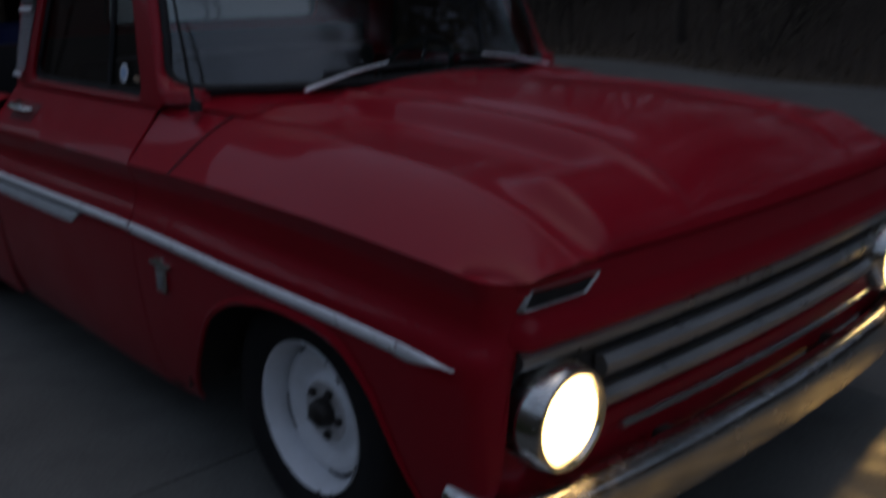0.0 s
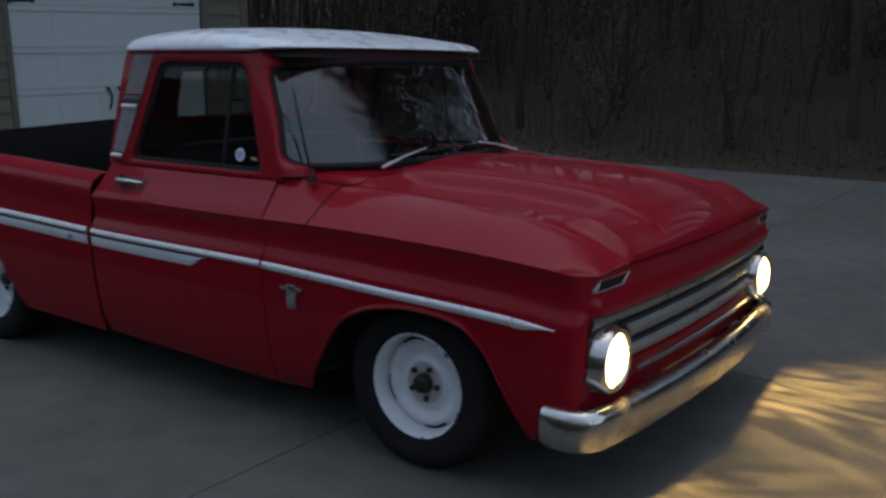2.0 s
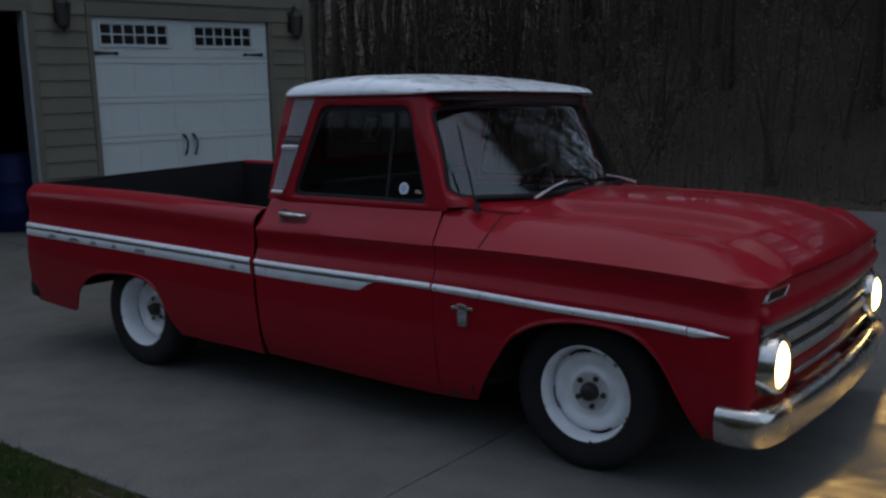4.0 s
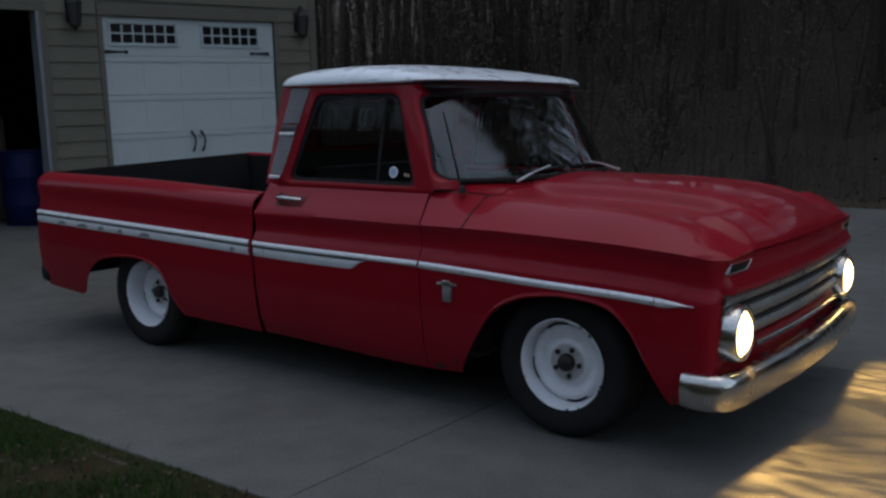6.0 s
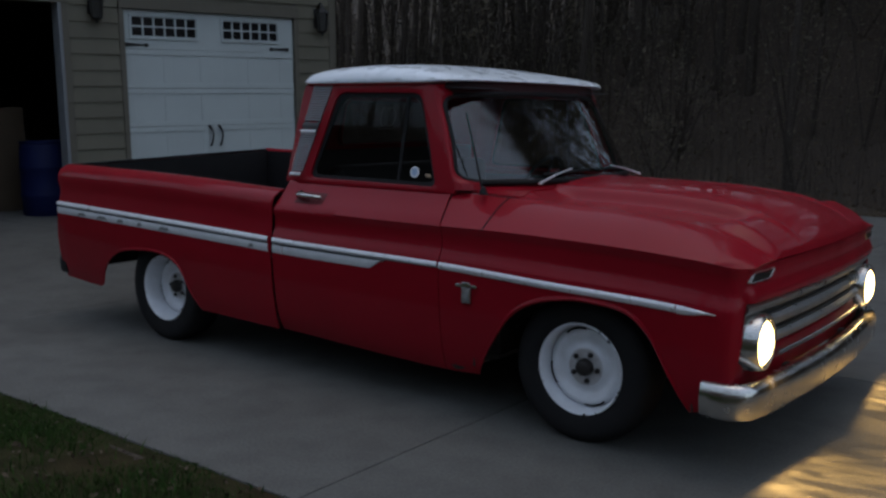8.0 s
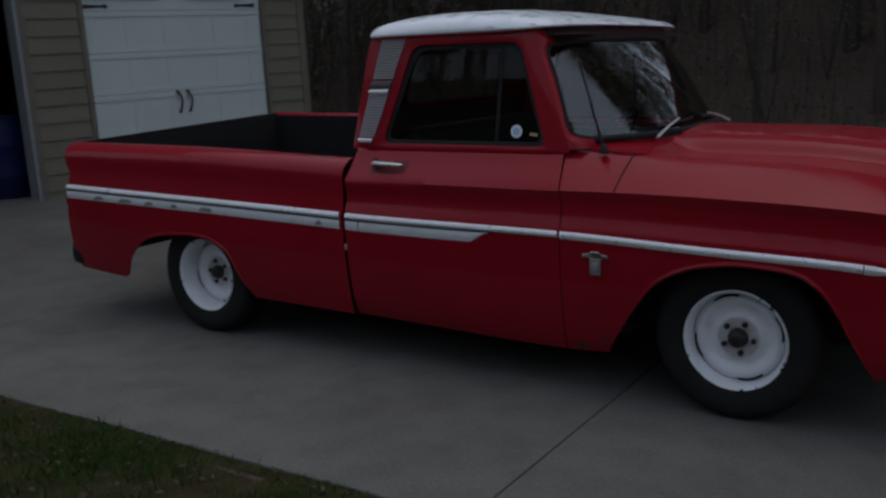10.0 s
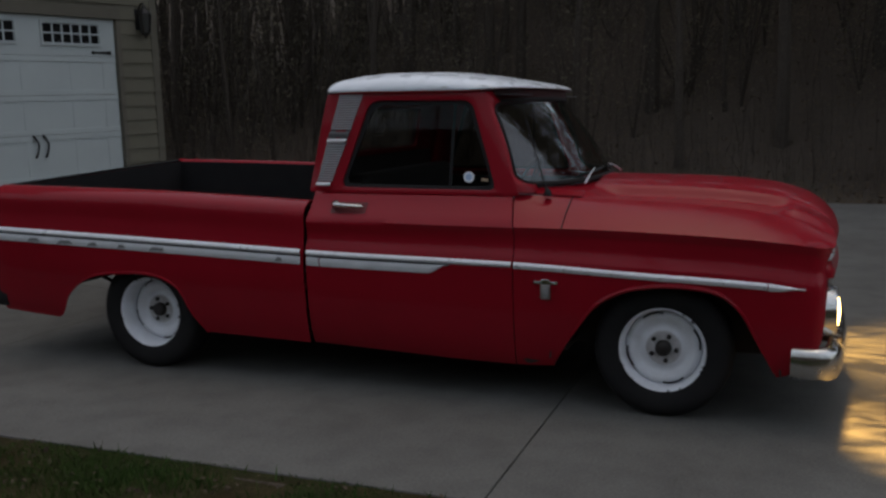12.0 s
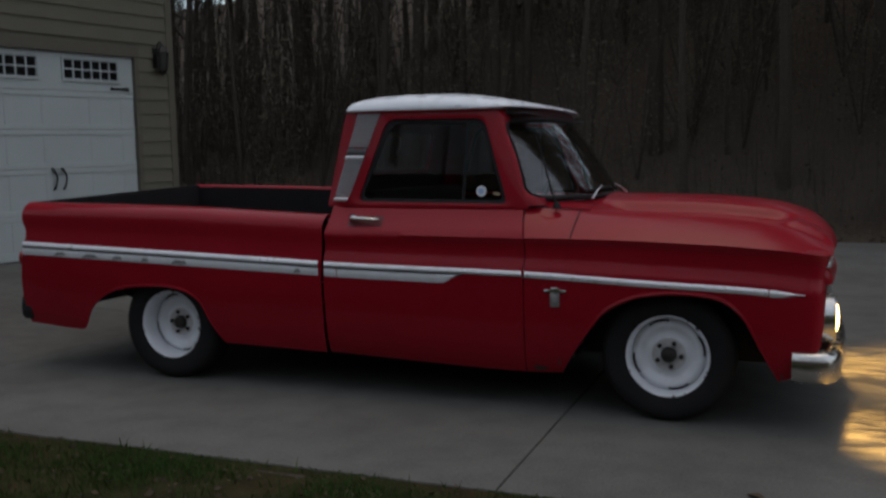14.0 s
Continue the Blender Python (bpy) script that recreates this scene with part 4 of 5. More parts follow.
section = [(-0.030, 0.280), (-0.006, 0.268), (0.010, 0.273), (0.020, 0.290), (0.024, 0.335), (0.024, 0.365), (0.018, 0.395), (0.004, 0.412), (-0.020, 0.416), (-0.045, 0.410), (-0.040, 0.404), (-0.016, 0.404), (0.000, 0.396), (0.008, 0.360), (0.006, 0.310)]
def dense(path, n=5):
    out = []
    for a, b in zip(path, path[1:]):
        out += [tuple(Vector(a).lerp(Vector(b), k / n)) for k in range(n)]
    return out + [path[-1]]
part("front_bumper", sweep(dense(bumper_path, 3), [(o, z - 0.010) for o, z in section]), CHROME, truck, "worn chrome front bumper", 50)
for side in (-1, 1):
    part("bumper_bracket", box((0.24, 0.05, 0.07), (3.58, side * 0.42, 0.35), 0.008), DARK, truck)

# aerial and wipers
aerial = part("aerial", tube([(2.342, -0.832, 1.055), (2.335, -0.832, 1.08), (2.226, -0.815, 1.425)], [0.008, 0.006, 0.0038], 8), BLACK, truck, "thin black radio aerial")
part("aerial_base", lathe([(0.020, 0.0), (0.019, 0.014), (0.011, 0.030), (0.006, 0.036), (0.001, 0.037)], 16, "Z", at=(2.343, -0.832, 1.048)), BLACK, aerial)
for y0, y1 in ((-0.545, -0.06), (0.545, 0.12)):
    s = 1 if y1 > y0 else -1
    p = [(2.470, y0, 1.090)]
    q = Vector(shield(y0 + s * 0.33, 0.125, 0.016))
    arm = part("wiper_arm", tube([p[0], tuple(Vector(p[0]).lerp(q, 0.5) + Vector((0, 0, 0.006))), tuple(q)], [0.007, 0.005, 0.003], 8), ALLOY, truck, "bright wiper arm")
    blade = [tuple(Vector(shield(y, 0.075 + 0.06 * (y - y0) * s, 0.012))) for y in spread(y0 + s * 0.10, y1 + s * 0.02, 10)]
    part("wiper_blade", tube(blade, 0.008, 6), BLACK, arm, "black wiper blade")

# ---------------------------------------------------------------- garage
WALL = Matrix.Translation((-4.722, 3.168, 1.5)) @ Matrix.Rotation(radians(-10), 4, "Z") @ Matrix.Rotation(radians(1.3), 4, "X")
FLOOR_V = -1.338
DOOR_L, DOOR_R, DOOR_T = -0.988, 1.355, 1.10
OPEN_L, OPEN_R, OPEN_T = -4.13, -1.738, 1.12
# TOP lifts the unseen upper wall and roof, so they shade the drive.
CORNER, LEFT_END, TOP = 2.02, -6.0, 4.2


def on_wall(bm):
    """From (depth out of the wall, along, up) to the world."""
    bmesh.ops.transform(bm, matrix=WALL, verts=bm.verts)
    return bm


def wall_box(u0, u1, v0, v1, d0, d1, bevel=0.0, bm=None):
    return box((d1 - d0, u1 - u0, v1 - v0), ((d0 + d1) / 2, (u0 + u1) / 2, (v0 + v1) / 2), bevel, 1, bm)


bm = wall_box(LEFT_END, OPEN_L, FLOOR_V - 0.2, TOP, -0.15, 0.0)
wall_box(OPEN_L, OPEN_R, OPEN_T, TOP, -0.15, 0.0, bm=bm)
wall_box(OPEN_R, DOOR_L, FLOOR_V - 0.2, TOP, -0.15, 0.0, bm=bm)
wall_box(DOOR_L, DOOR_R, DOOR_T, TOP, -0.15, 0.0, bm=bm)
wall_box(DOOR_R, CORNER, FLOOR_V - 0.2, TOP, -0.15, 0.0, bm=bm)
front_wall = tagged(part("wall_front", on_wall(bm), TAN_TRIM), "tan garage front wall with lap siding", "wall", kind="structure")
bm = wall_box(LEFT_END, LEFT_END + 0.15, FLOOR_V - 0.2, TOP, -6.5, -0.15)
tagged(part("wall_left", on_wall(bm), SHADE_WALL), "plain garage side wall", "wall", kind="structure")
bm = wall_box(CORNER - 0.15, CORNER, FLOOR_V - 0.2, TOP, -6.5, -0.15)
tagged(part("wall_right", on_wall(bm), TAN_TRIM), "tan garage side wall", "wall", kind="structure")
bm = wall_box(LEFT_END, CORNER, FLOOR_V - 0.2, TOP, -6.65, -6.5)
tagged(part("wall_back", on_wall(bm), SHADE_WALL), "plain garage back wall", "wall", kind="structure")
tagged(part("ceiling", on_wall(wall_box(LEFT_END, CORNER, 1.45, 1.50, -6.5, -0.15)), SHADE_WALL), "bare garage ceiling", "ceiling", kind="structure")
tagged(part("floor", on_wall(wall_box(LEFT_END, CORNER, FLOOR_V - 0.15, FLOOR_V, -6.5, 0.0)), CONCRETE), "concrete garage floor", "floor", kind="structure")
tagged(part("roof", on_wall(wall_box(LEFT_END - 0.4, CORNER + 0.4, TOP, TOP + 0.12, -6.9, 0.5)), ROOF), "dark shingled garage roof", "roof", kind="structure")
# trims
tagged(part("trim_1", on_wall(wall_box(OPEN_R - 0.005, OPEN_R + 0.032, FLOOR_V, OPEN_T, -0.15, 0.045, 0.004)), JAMB), "white painted jamb of the open garage door", "trim", kind="structure")
tagged(part("trim_2", on_wall(wall_box(OPEN_R + 0.034, OPEN_R + 0.11, FLOOR_V, OPEN_T + 0.12, 0.0, 0.035, 0.004)), TAN_TRIM), "tan trim board beside the open garage door", "trim", kind="structure")
tagged(part("trim_3", on_wall(wall_box(DOOR_L - 0.06, DOOR_L, FLOOR_V, DOOR_T + 0.14, -0.12, 0.035, 0.004)), TAN_TRIM), "tan trim board beside the closed garage door", "trim", kind="structure")
tagged(part("trim_4", on_wall(wall_box(DOOR_R, DOOR_R + 0.07, FLOOR_V, DOOR_T + 0.14, -0.12, 0.035, 0.004)), TAN_TRIM), "tan trim board beside the closed garage door", "trim", kind="structure")
tagged(part("trim_5", on_wall(wall_box(DOOR_L - 0.06, DOOR_R + 0.07, DOOR_T, DOOR_T + 0.14, -0.12, 0.045, 0.004)), TAN_TRIM), "tan trim board over the closed garage door", "trim", kind="structure")
tagged(part("trim_6", on_wall(wall_box(OPEN_L - 0.1, OPEN_R + 0.11, OPEN_T, OPEN_T + 0.12, -0.12, 0.04, 0.004)), TAN_TRIM), "tan trim board over the open garage door", "trim", kind="structure")
tagged(part("trim_7", on_wall(wall_box(CORNER - 0.10, CORNER + 0.012, FLOOR_V - 0.1, TOP, -0.10, 0.026, 0.004)), TAN_TRIM), "tan corner board of the garage", "trim", kind="structure")

# closed carriage-style door: four sections with pressed panels, a row of small panes, straps and pulls
gdoor = thing("garage_door", "closed white carriage-style garage door with small panes", "garage door", WALL, kind="structure")
tagged(gdoor, category="garage door")
JOINTS = [FLOOR_V, -0.804, -0.271, 0.186, 0.643, DOOR_T]
COLUMNS = [(-0.870, -0.500), (-0.400, -0.015), (0.295, 0.655), (0.790, 1.140)]
for k, (v0, v1) in enumerate(zip(JOINTS, JOINTS[1:])):
    sec = part("section", wall_box(DOOR_L + 0.004, DOOR_R - 0.004, v0 + 0.0015, v1 - 0.0015, -0.06, -0.026 if k < 4 else -0.015, 0.002), DOOR_WHITE, gdoor)
    if k < 4:
        low, high = v0 + (0.060 if k else 0.12), v1 - 0.064
        part("rail", wall_box(DOOR_L + 0.004, DOOR_R - 0.004, v0 + 0.0015, low, -0.027, -0.015, 0.003), DOOR_WHITE, sec)
        part("rail", wall_box(DOOR_L + 0.004, DOOR_R - 0.004, high, v1 - 0.0015, -0.027, -0.015, 0.003), DOOR_WHITE, sec)
        edges = [DOOR_L + 0.004] + [e for c in COLUMNS for e in c] + [DOOR_R - 0.004]
        for u0, u1 in zip(edges[::2], edges[1::2]):
            part("stile", wall_box(u0, u1, low - 0.001, high + 0.001, -0.027, -0.0215, 0.0025), DOOR_WHITE, sec)
for u0, u1 in ((-0.885, -0.055), (0.312, 1.107)):
    v0, v1 = 0.790, 1.020
    win = part("window_frame", wall_box(u0 - 0.03, u1 + 0.03, v1, v1 + 0.03, -0.012, 0.004, 0.003, bm=wall_box(u0 - 0.03, u1 + 0.03, v0 - 0.03, v0, -0.012, 0.004, 0.003,
               bm=wall_box(u0 - 0.03, u0, v0, v1, -0.012, 0.004, 0.003, bm=wall_box(u1, u1 + 0.03, v0, v1, -0.012, 0.004, 0.003)))), DOOR_WHITE, gdoor, "white window frame with glazing bars")
    pw = (u1 - u0) / 6
    for a in range(6):
        for b in range(2):
            part("pane", wall_box(u0 + a * pw + 0.010, u0 + (a + 1) * pw - 0.010, v0 + b * 0.115 + 0.009, v0 + (b + 1) * 0.115 - 0.009, -0.013, -0.009), DARK_PANE, win, "dark small pane")
    for a in range(1, 6):
        part("glazing_bar", wall_box(u0 + a * pw - 0.010, u0 + a * pw + 0.010, v0, v1, -0.013, 0.001, 0.002), DOOR_WHITE, win)
    part("glazing_bar", wall_box(u0, u1, v0 + 0.106, v0 + 0.124, -0.013, 0.002, 0.002), DOOR_WHITE, win)


def strap(u, v, way):
    """An iron strap hinge that narrows to a spade point."""
    bm = bmesh.new()
    pts = [(0, 0.026), (0.04, 0.024), (0.10, 0.018), (0.24, 0.012), (0.255, 0.024), (0.275, 0.025), (0.305, 0.0)]
    low = [(u + way * a, v - b) for a, b in pts]
    up = [(u + way * a, v + b) for a, b in pts]
    grid([[(-0.010, *p) for p in low], [(-0.003, p[0], v) for p in low], [(-0.010, *p) for p in up]], 0.004, bm=bm)
    return bm


for v_l, v_r in ((0.690, 0.690), (-0.806, -0.762)):
    part("strap_hinge", strap(DOOR_L + 0.012, v_l, 1), IRON, gdoor, "black iron strap hinge")
    part("strap_hinge", strap(DOOR_R - 0.075, v_r, -1), IRON, gdoor, "black iron strap hinge")
for u in (0.080, 0.212):
    # forged S-shaped pulls with flat spade ends
    curve = [(-0.012, u - 0.012, -0.268), (0.004, u - 0.010, -0.285), (0.026, u + 0.002, -0.315), (0.032, u + 0.020, -0.355), (0.032, u + 0.022, -0.400), (0.030, u + 0.012, -0.450), (0.020, u + 0.004, -0.490), (0.002, u + 0.004, -0.512), (-0.012, u + 0.003, -0.526)]
    part("door_pull", tube(curve, [0.010, 0.019, 0.014, 0.011, 0.012, 0.011, 0.012, 0.016, 0.008], 8), IRON, gdoor, "black iron door pull")


def lantern(u, v):
    at = WALL @ Matrix.Translation((0.0, u, v))
    lamp = thing("wall_lantern", "black iron wall lantern with glass sides on tan siding", "wall lantern", at, group="lanterns beside the garage door")
    part("back_plate", box((0.02, 0.11, 0.26), (0.012, 0, 0.02), 0.008), IRON, lamp)
    part("arm", tube([(0.02, 0, 0.10), (0.06, 0, 0.20), (0.11, 0, 0.225), (0.13, 0, 0.19)], 0.010, 8), IRON, lamp)
    bm = lathe([(0.015, 0.19), (0.03, 0.17), (0.035, 0.15), (0.085, 0.10), (0.092, 0.085)], 6, "Z", at=(0.13, 0, 0))
    part("cap", bm, IRON, lamp, sharp=20)
    part("glass", lathe([(0.078, 0.085), (0.055, -0.15)], 6, "Z", at=(0.13, 0, 0)), LAMP_GLASS, lamp, "dusky lantern glass", sharp=20)
    for k in range(6):
        a = math.pi * k / 3
        part("corner_bar", tube([(0.13 + 0.082 * math.cos(a), 0.082 * math.sin(a), 0.088), (0.13 + 0.058 * math.cos(a), 0.058 * math.sin(a), -0.152)], 0.006, 5), IRON, lamp)
    part("foot", lathe([(0.062, -0.15), (0.05, -0.17), (0.02, -0.185), (0.012, -0.21), (0.001, -0.215)], 6, "Z", at=(0.13, 0, 0)), IRON, lamp, sharp=20)


lantern(-1.345, 1.12)
lantern(1.735, 1.095)

part("bottom_seal", wall_box(DOOR_L + 0.004, DOOR_R - 0.004, FLOOR_V + 0.002, FLOOR_V + 0.030, -0.05, -0.010, 0.004), BLACK, gdoor, "black rubber bottom seal")

# blue drum and boxes inside the open garage
drum = thing("plastic_drum", "tall blue plastic drum standing in the dark garage", "drum", WALL @ Matrix.Translation((-0.72, -1.72, FLOOR_V)))
part("body", lathe([(0.001, 0.0), (0.26, 0.0), (0.285, 0.03), (0.29, 0.25), (0.298, 0.27), (0.298, 0.30), (0.29, 0.32), (0.29, 0.58), (0.298, 0.60), (0.298, 0.63), (0.29, 0.65), (0.285, 0.86), (0.27, 0.89), (0.001, 0.885)], 40, "Z"), BLUE_PLASTIC, drum)
part("lid_rim", lathe([(0.27, 0.885), (0.285, 0.89), (0.285, 0.915), (0.265, 0.915), (0.26, 0.888)], 40, "Z"), BLUE_PLASTIC, drum)
for n_, (u, d, w, h) in enumerate(((-1.95, -1.55, 0.45, 1.30), (-2.9, -1.9, 0.6, 0.6), (-2.8, -2.6, 0.5, 1.3))):
    crate = thing("cardboard_box", "brown cardboard box stacked inside the dark garage", "box", WALL @ Matrix.Translation((d, u, FLOOR_V)), group="boxes in the garage")
    part("carton", box((0.42, w, h), (0, 0, h / 2), 0.006), CARD, crate)
    part("flap", box((0.20, w - 0.01, 0.008), (0.105, 0, h + 0.005)), CARD, crate)

# ---------------------------------------------------------------- woods
def tree_meshes(seed, height, girth, spreadw, limbs_n=16):
    """A bare tree: one mesh for the trunk, one for the limbs and twigs."""
    rng = random.Random(seed)
    trunk, limbs = bmesh.new(), bmesh.new()
    pts, radii = [], []
    p = Vector((0, 0, -0.3))
    d = Vector((rng.uniform(-0.04, 0.04), rng.uniform(-0.04, 0.04), 1))
    n = 12
    for i in range(n + 1):
        f = i / n
        pts.append(p.copy())
        radii.append(girth * (1.35 if i == 0 else 1) * (1 - 0.86 * f))
        d = (d + Vector((rng.gauss(0, 0.035), rng.gauss(0, 0.035), 0.05))).normalized()
        p = p + d * (height / n)
    tube(pts, radii, 8, bm=trunk)
    verts, faces = [], []

    def bar(a, b, c, r0, r1, sides):
        base = len(verts)
        ends = ((a, r0, b - a), (b, (r0 + r1) / 2, c - a), (c, r1, c - b)) if sides > 3 or r0 > 0.009 else ((a, r0, c - a), (c, r1, c - a))
        for q, r, dirv in ends:
            s = dirv.cross(Vector((0.3, 0.2, 0.9)))
            s = s.normalized() if s.length > 1e-4 else Vector((1, 0, 0))
            w = s.cross(dirv).normalized()
            for k in range(sides):
                t = 2 * math.pi * k / sides
                verts.append(q + r * (math.cos(t) * s + math.sin(t) * w))
        for i in range(len(ends) - 1):
            for k in range(sides):
                faces.append((base + i * sides + k, base + i * sides + (k + 1) % sides, base + (i + 1) * sides + (k + 1) % sides, base + (i + 1) * sides + k))

    def branch(a, dirv, length, r, level):
        mid = a + dirv * length * 0.5 + Vector((rng.gauss(0, 0.06), rng.gauss(0, 0.06), rng.gauss(0, 0.05))) * length
        end = a + (dirv + Vector((rng.gauss(0, 0.12), rng.gauss(0, 0.12), 0.16))).normalized() * length
        bar(a, mid, end, r, r * 0.35, 5 if level < 1 else 3)
        if level >= 3:
            return
        for _ in range((4, 3, 3)[level]):
            f = rng.uniform(0.3, 1.0)
            q = a.lerp(mid, f * 2) if f < 0.5 else mid.lerp(end, f * 2 - 1)
            nd = (dirv + Vector((rng.gauss(0, 0.55), rng.gauss(0, 0.55), rng.gauss(0.15, 0.4)))).normalized()
            branch(q, nd, length * rng.uniform(0.35, 0.6), max(r * 0.42, 0.004), level + 1)

    for i in range(limbs_n):
        f = rng.uniform(0.28, 0.98)
        k = int(f * n)
        a = pts[k].lerp(pts[min(k + 1, n)], f * n - k)
        ang = rng.uniform(0, 2 * math.pi)
        dirv = Vector((math.cos(ang), math.sin(ang), rng.uniform(0.25, 0.9))).normalized()
        branch(a, dirv, spreadw * (1.25 - f) * rng.uniform(0.6, 1.1), radii[k] * 0.42, 0)
    me = bpy.data.meshes.new("limbs")
    me.from_pydata(verts, [], faces)
    limbs.from_mesh(me)
    bpy.data.meshes.remove(me)
    return trunk, limbs


trees = []
for k, (h, g, w) in enumerate(((17, 0.11, 4.2), (14, 0.08, 3.4), (19, 0.14, 5.0), (11, 0.05, 2.4), (16, 0.09, 3.6), (27, 0.20, 8.5))):
    t = thing("bare_tree", ("tall bare deciduous tree with grey-brown bark in leaf litter", "slender bare deciduous tree in leaf litter", "thick-trunked bare deciduous tree in leaf litter",
                            "thin bare sapling in leaf litter", "bare deciduous tree with crooked limbs in leaf litter", "very tall bare tree with a wide crown beside the driveway")[k], "tree", group="bare trees of the woods")
    tr, li = tree_meshes(40 + k, h, g, w, 16 if k < 5 else 42)
    part("trunk", tr, BARK, t)
    part("crown", li, BARK, t)
    trees.append(t)

def pine_meshes(seed, height, girth, reach):
    """A tall pine: a straight trunk, and whorls of limbs that carry tufts of needles."""
    rng = random.Random(seed)
    trunk = tube([(0.10 * math.sin(0.6 * i + seed), 0.10 * math.cos(0.7 * i), height * i / 12 - 0.3) for i in range(13)], [girth * (1 - 0.07 * i) for i in range(13)], 8)
    verts, faces = [], []
    for _ in range(70):
        f = rng.uniform(0.30, 1.0)
        ang, length = rng.uniform(0, 6.283), reach * (1.12 - f) * rng.uniform(0.55, 1.15) + 0.4
        tip = Vector((math.cos(ang), math.sin(ang), rng.uniform(-0.05, 0.45))).normalized() * length
        root = Vector((0, 0, f * height))
        for _ in range(44):
            q = root + tip * rng.uniform(0.25, 1.05) + Vector((rng.gauss(0, 0.34), rng.gauss(0, 0.34), rng.gauss(0.05, 0.22)))
            a = Vector((rng.gauss(0, 1), rng.gauss(0, 1), rng.gauss(0.3, 0.8))).normalized()
            b = a.cross(Vector((rng.gauss(0, 1), rng.gauss(0, 1), rng.gauss(0, 1)))).normalized()
            w, h = rng.uniform(0.06, 0.13), rng.uniform(0.14, 0.30)
            k = len(verts)
            verts += [q - b * w * 0.4, q + a * h * 0.5 - b * w, q + a * h, q + a * h * 0.5 + b * w]
            faces.append((k, k + 1, k + 2, k + 3))
        k = len(verts)
        for c, r in ((root, 0.05), (root + tip, 0.012)):
            verts += [c + Vector((r, 0, 0)), c + Vector((-r * 0.5, 0.8 * r, 0)), c + Vector((-r * 0.5, -0.8 * r, r))]
        faces += [(k + i, k + (i + 1) % 3, k + 3 + (i + 1) % 3, k + 3 + i) for i in range(3)]
    me = bpy.data.meshes.new("needles")
    me.from_pydata(verts, [], faces)
    crown = bmesh.new()
    crown.from_mesh(me)
    bpy.data.meshes.remove(me)
    return trunk, crown


pines = []
for k, (h, g, w, text) in enumerate(((25, 0.17, 5.2, "tall dark green pine with a ragged crown in the woods"), (19, 0.13, 4.4, "dark green pine with a broad crown in the woods"))):
    t = thing("pine_tree", text, "pine tree", group="pines of the woods")
    tr, cr = pine_meshes(60 + k, h, g, w)
    part("trunk", tr, BARK, t)
    part("crown", cr, LEAF, t)
    pines.append(t)
pines_at = ((6.6, 12.2), (9.6, 12.6), (12.2, 11.6), (15.0, 12.4), (8.2, 15.4), (11.4, 16.0), (14.4, 15.6), (18.0, 11.4), (21.0, 12.6), (17.6, 15.4), (5.0, 15.8), (24.0, 12.0), (22.0, 16.5),
            (3.2, 13.4), (0.6, 15.0), (-2.4, 16.2), (-5.6, 17.2), (-10.4, 17.0), (-13.4, 19.4), (-8.0, 20.4), (-12.0, 23.0), (-2.0, 22.0), (2.5, 24.5), (-6.5, 25.0), (0.5, 28.5), (-11.0, 29.0), (-4.2, 30.0), (-16.0, 26.0), (6.5, 27.0), (-9.0, 33.0), (3.5, 33.0), (-22.0, 31.0))
for i, (x, y) in enumerate(pines_at):
    m = Matrix.Translation((x, y, ground_z(x, y))) @ Matrix.Rotation(1.7 * i, 4, "Z")
    if i < 2:
        pines[i].matrix_basis = m
    else:
        copy_thing(pines[i % 2], m)

rng = random.Random(5)
spots_at = []
def try_tree(x, y, gap):
    if all((x - a) ** 2 + (y - b) ** 2 > gap * gap for a, b in spots_at):
        spots_at.append((x, y))
for _ in range(900):                                    # behind the drive
    x, y = rng.uniform(-34, 36), rng.uniform(11.2, 38)
    if len(spots_at) < 150 and (x < 7 or y > 26 or rng.random() < 0.35):
        try_tree(x, y, 1.3 + 0.03 * y)
for _ in range(400):                                    # close behind the drive
    x, y = rng.uniform(-15, 15), rng.uniform(16, 30)
    if len(spots_at) < 172:
        try_tree(x, y, 1.1)
for _ in range(300):                                    # beside and behind the garage
    x, y = rng.uniform(-37, -13.2), rng.uniform(-14, 14)
    if len(spots_at) < 200:
        try_tree(x, y, 1.8)
for _ in range(500):                                    # beyond the lawn, behind the viewer
    x, y = rng.uniform(-26, 36), rng.uniform(-32, -13.0)
    if len(spots_at) < 280:
        try_tree(x, y, 2.2)
for _ in range(300):                                    # ahead of the truck
    x, y = rng.uniform(28, 44), rng.uniform(-18, 10)
    if len(spots_at) < 300:
        try_tree(x, y, 2.2)
for x, y in ((-9.6, 11.3), (-11.2, 12.6), (-12.6, 14.6), (-14.6, 15.2), (-15.2, 17.8), (-17.6, 18.0), (-10.4, 13.9), (-13.2, 12.9), (-16.2, 15.4), (-19.0, 20.5)):
    spots_at.append((x, y))                             # just past the garage's corner
tall_at = ((5.2, 11.2), (8.2, 10.9), (11.0, 10.9), (13.6, 10.8), (16.6, 11.0), (19.5, 10.9), (13.0, 14.0))
for i, (x, y) in enumerate(tall_at):
    m = Matrix.Translation((x, y, ground_z(x, y))) @ Matrix.Rotation(2.1 * i, 4, "Z")
    if i:
        copy_thing(trees[5], m)
    else:
        trees[5].matrix_basis = m
used = set()
for i, (x, y) in enumerate(spots_at):
    k = rng.choice((0, 1, 1, 2, 3, 3, 4))
    m = Matrix.Translation((x, y, ground_z(x, y))) @ Matrix.Rotation(rng.uniform(0, 6.28), 4, "Z")
    if k not in used:
        used.add(k)
        trees[k].matrix_basis = m
    else:
        copy_thing(trees[k], m)


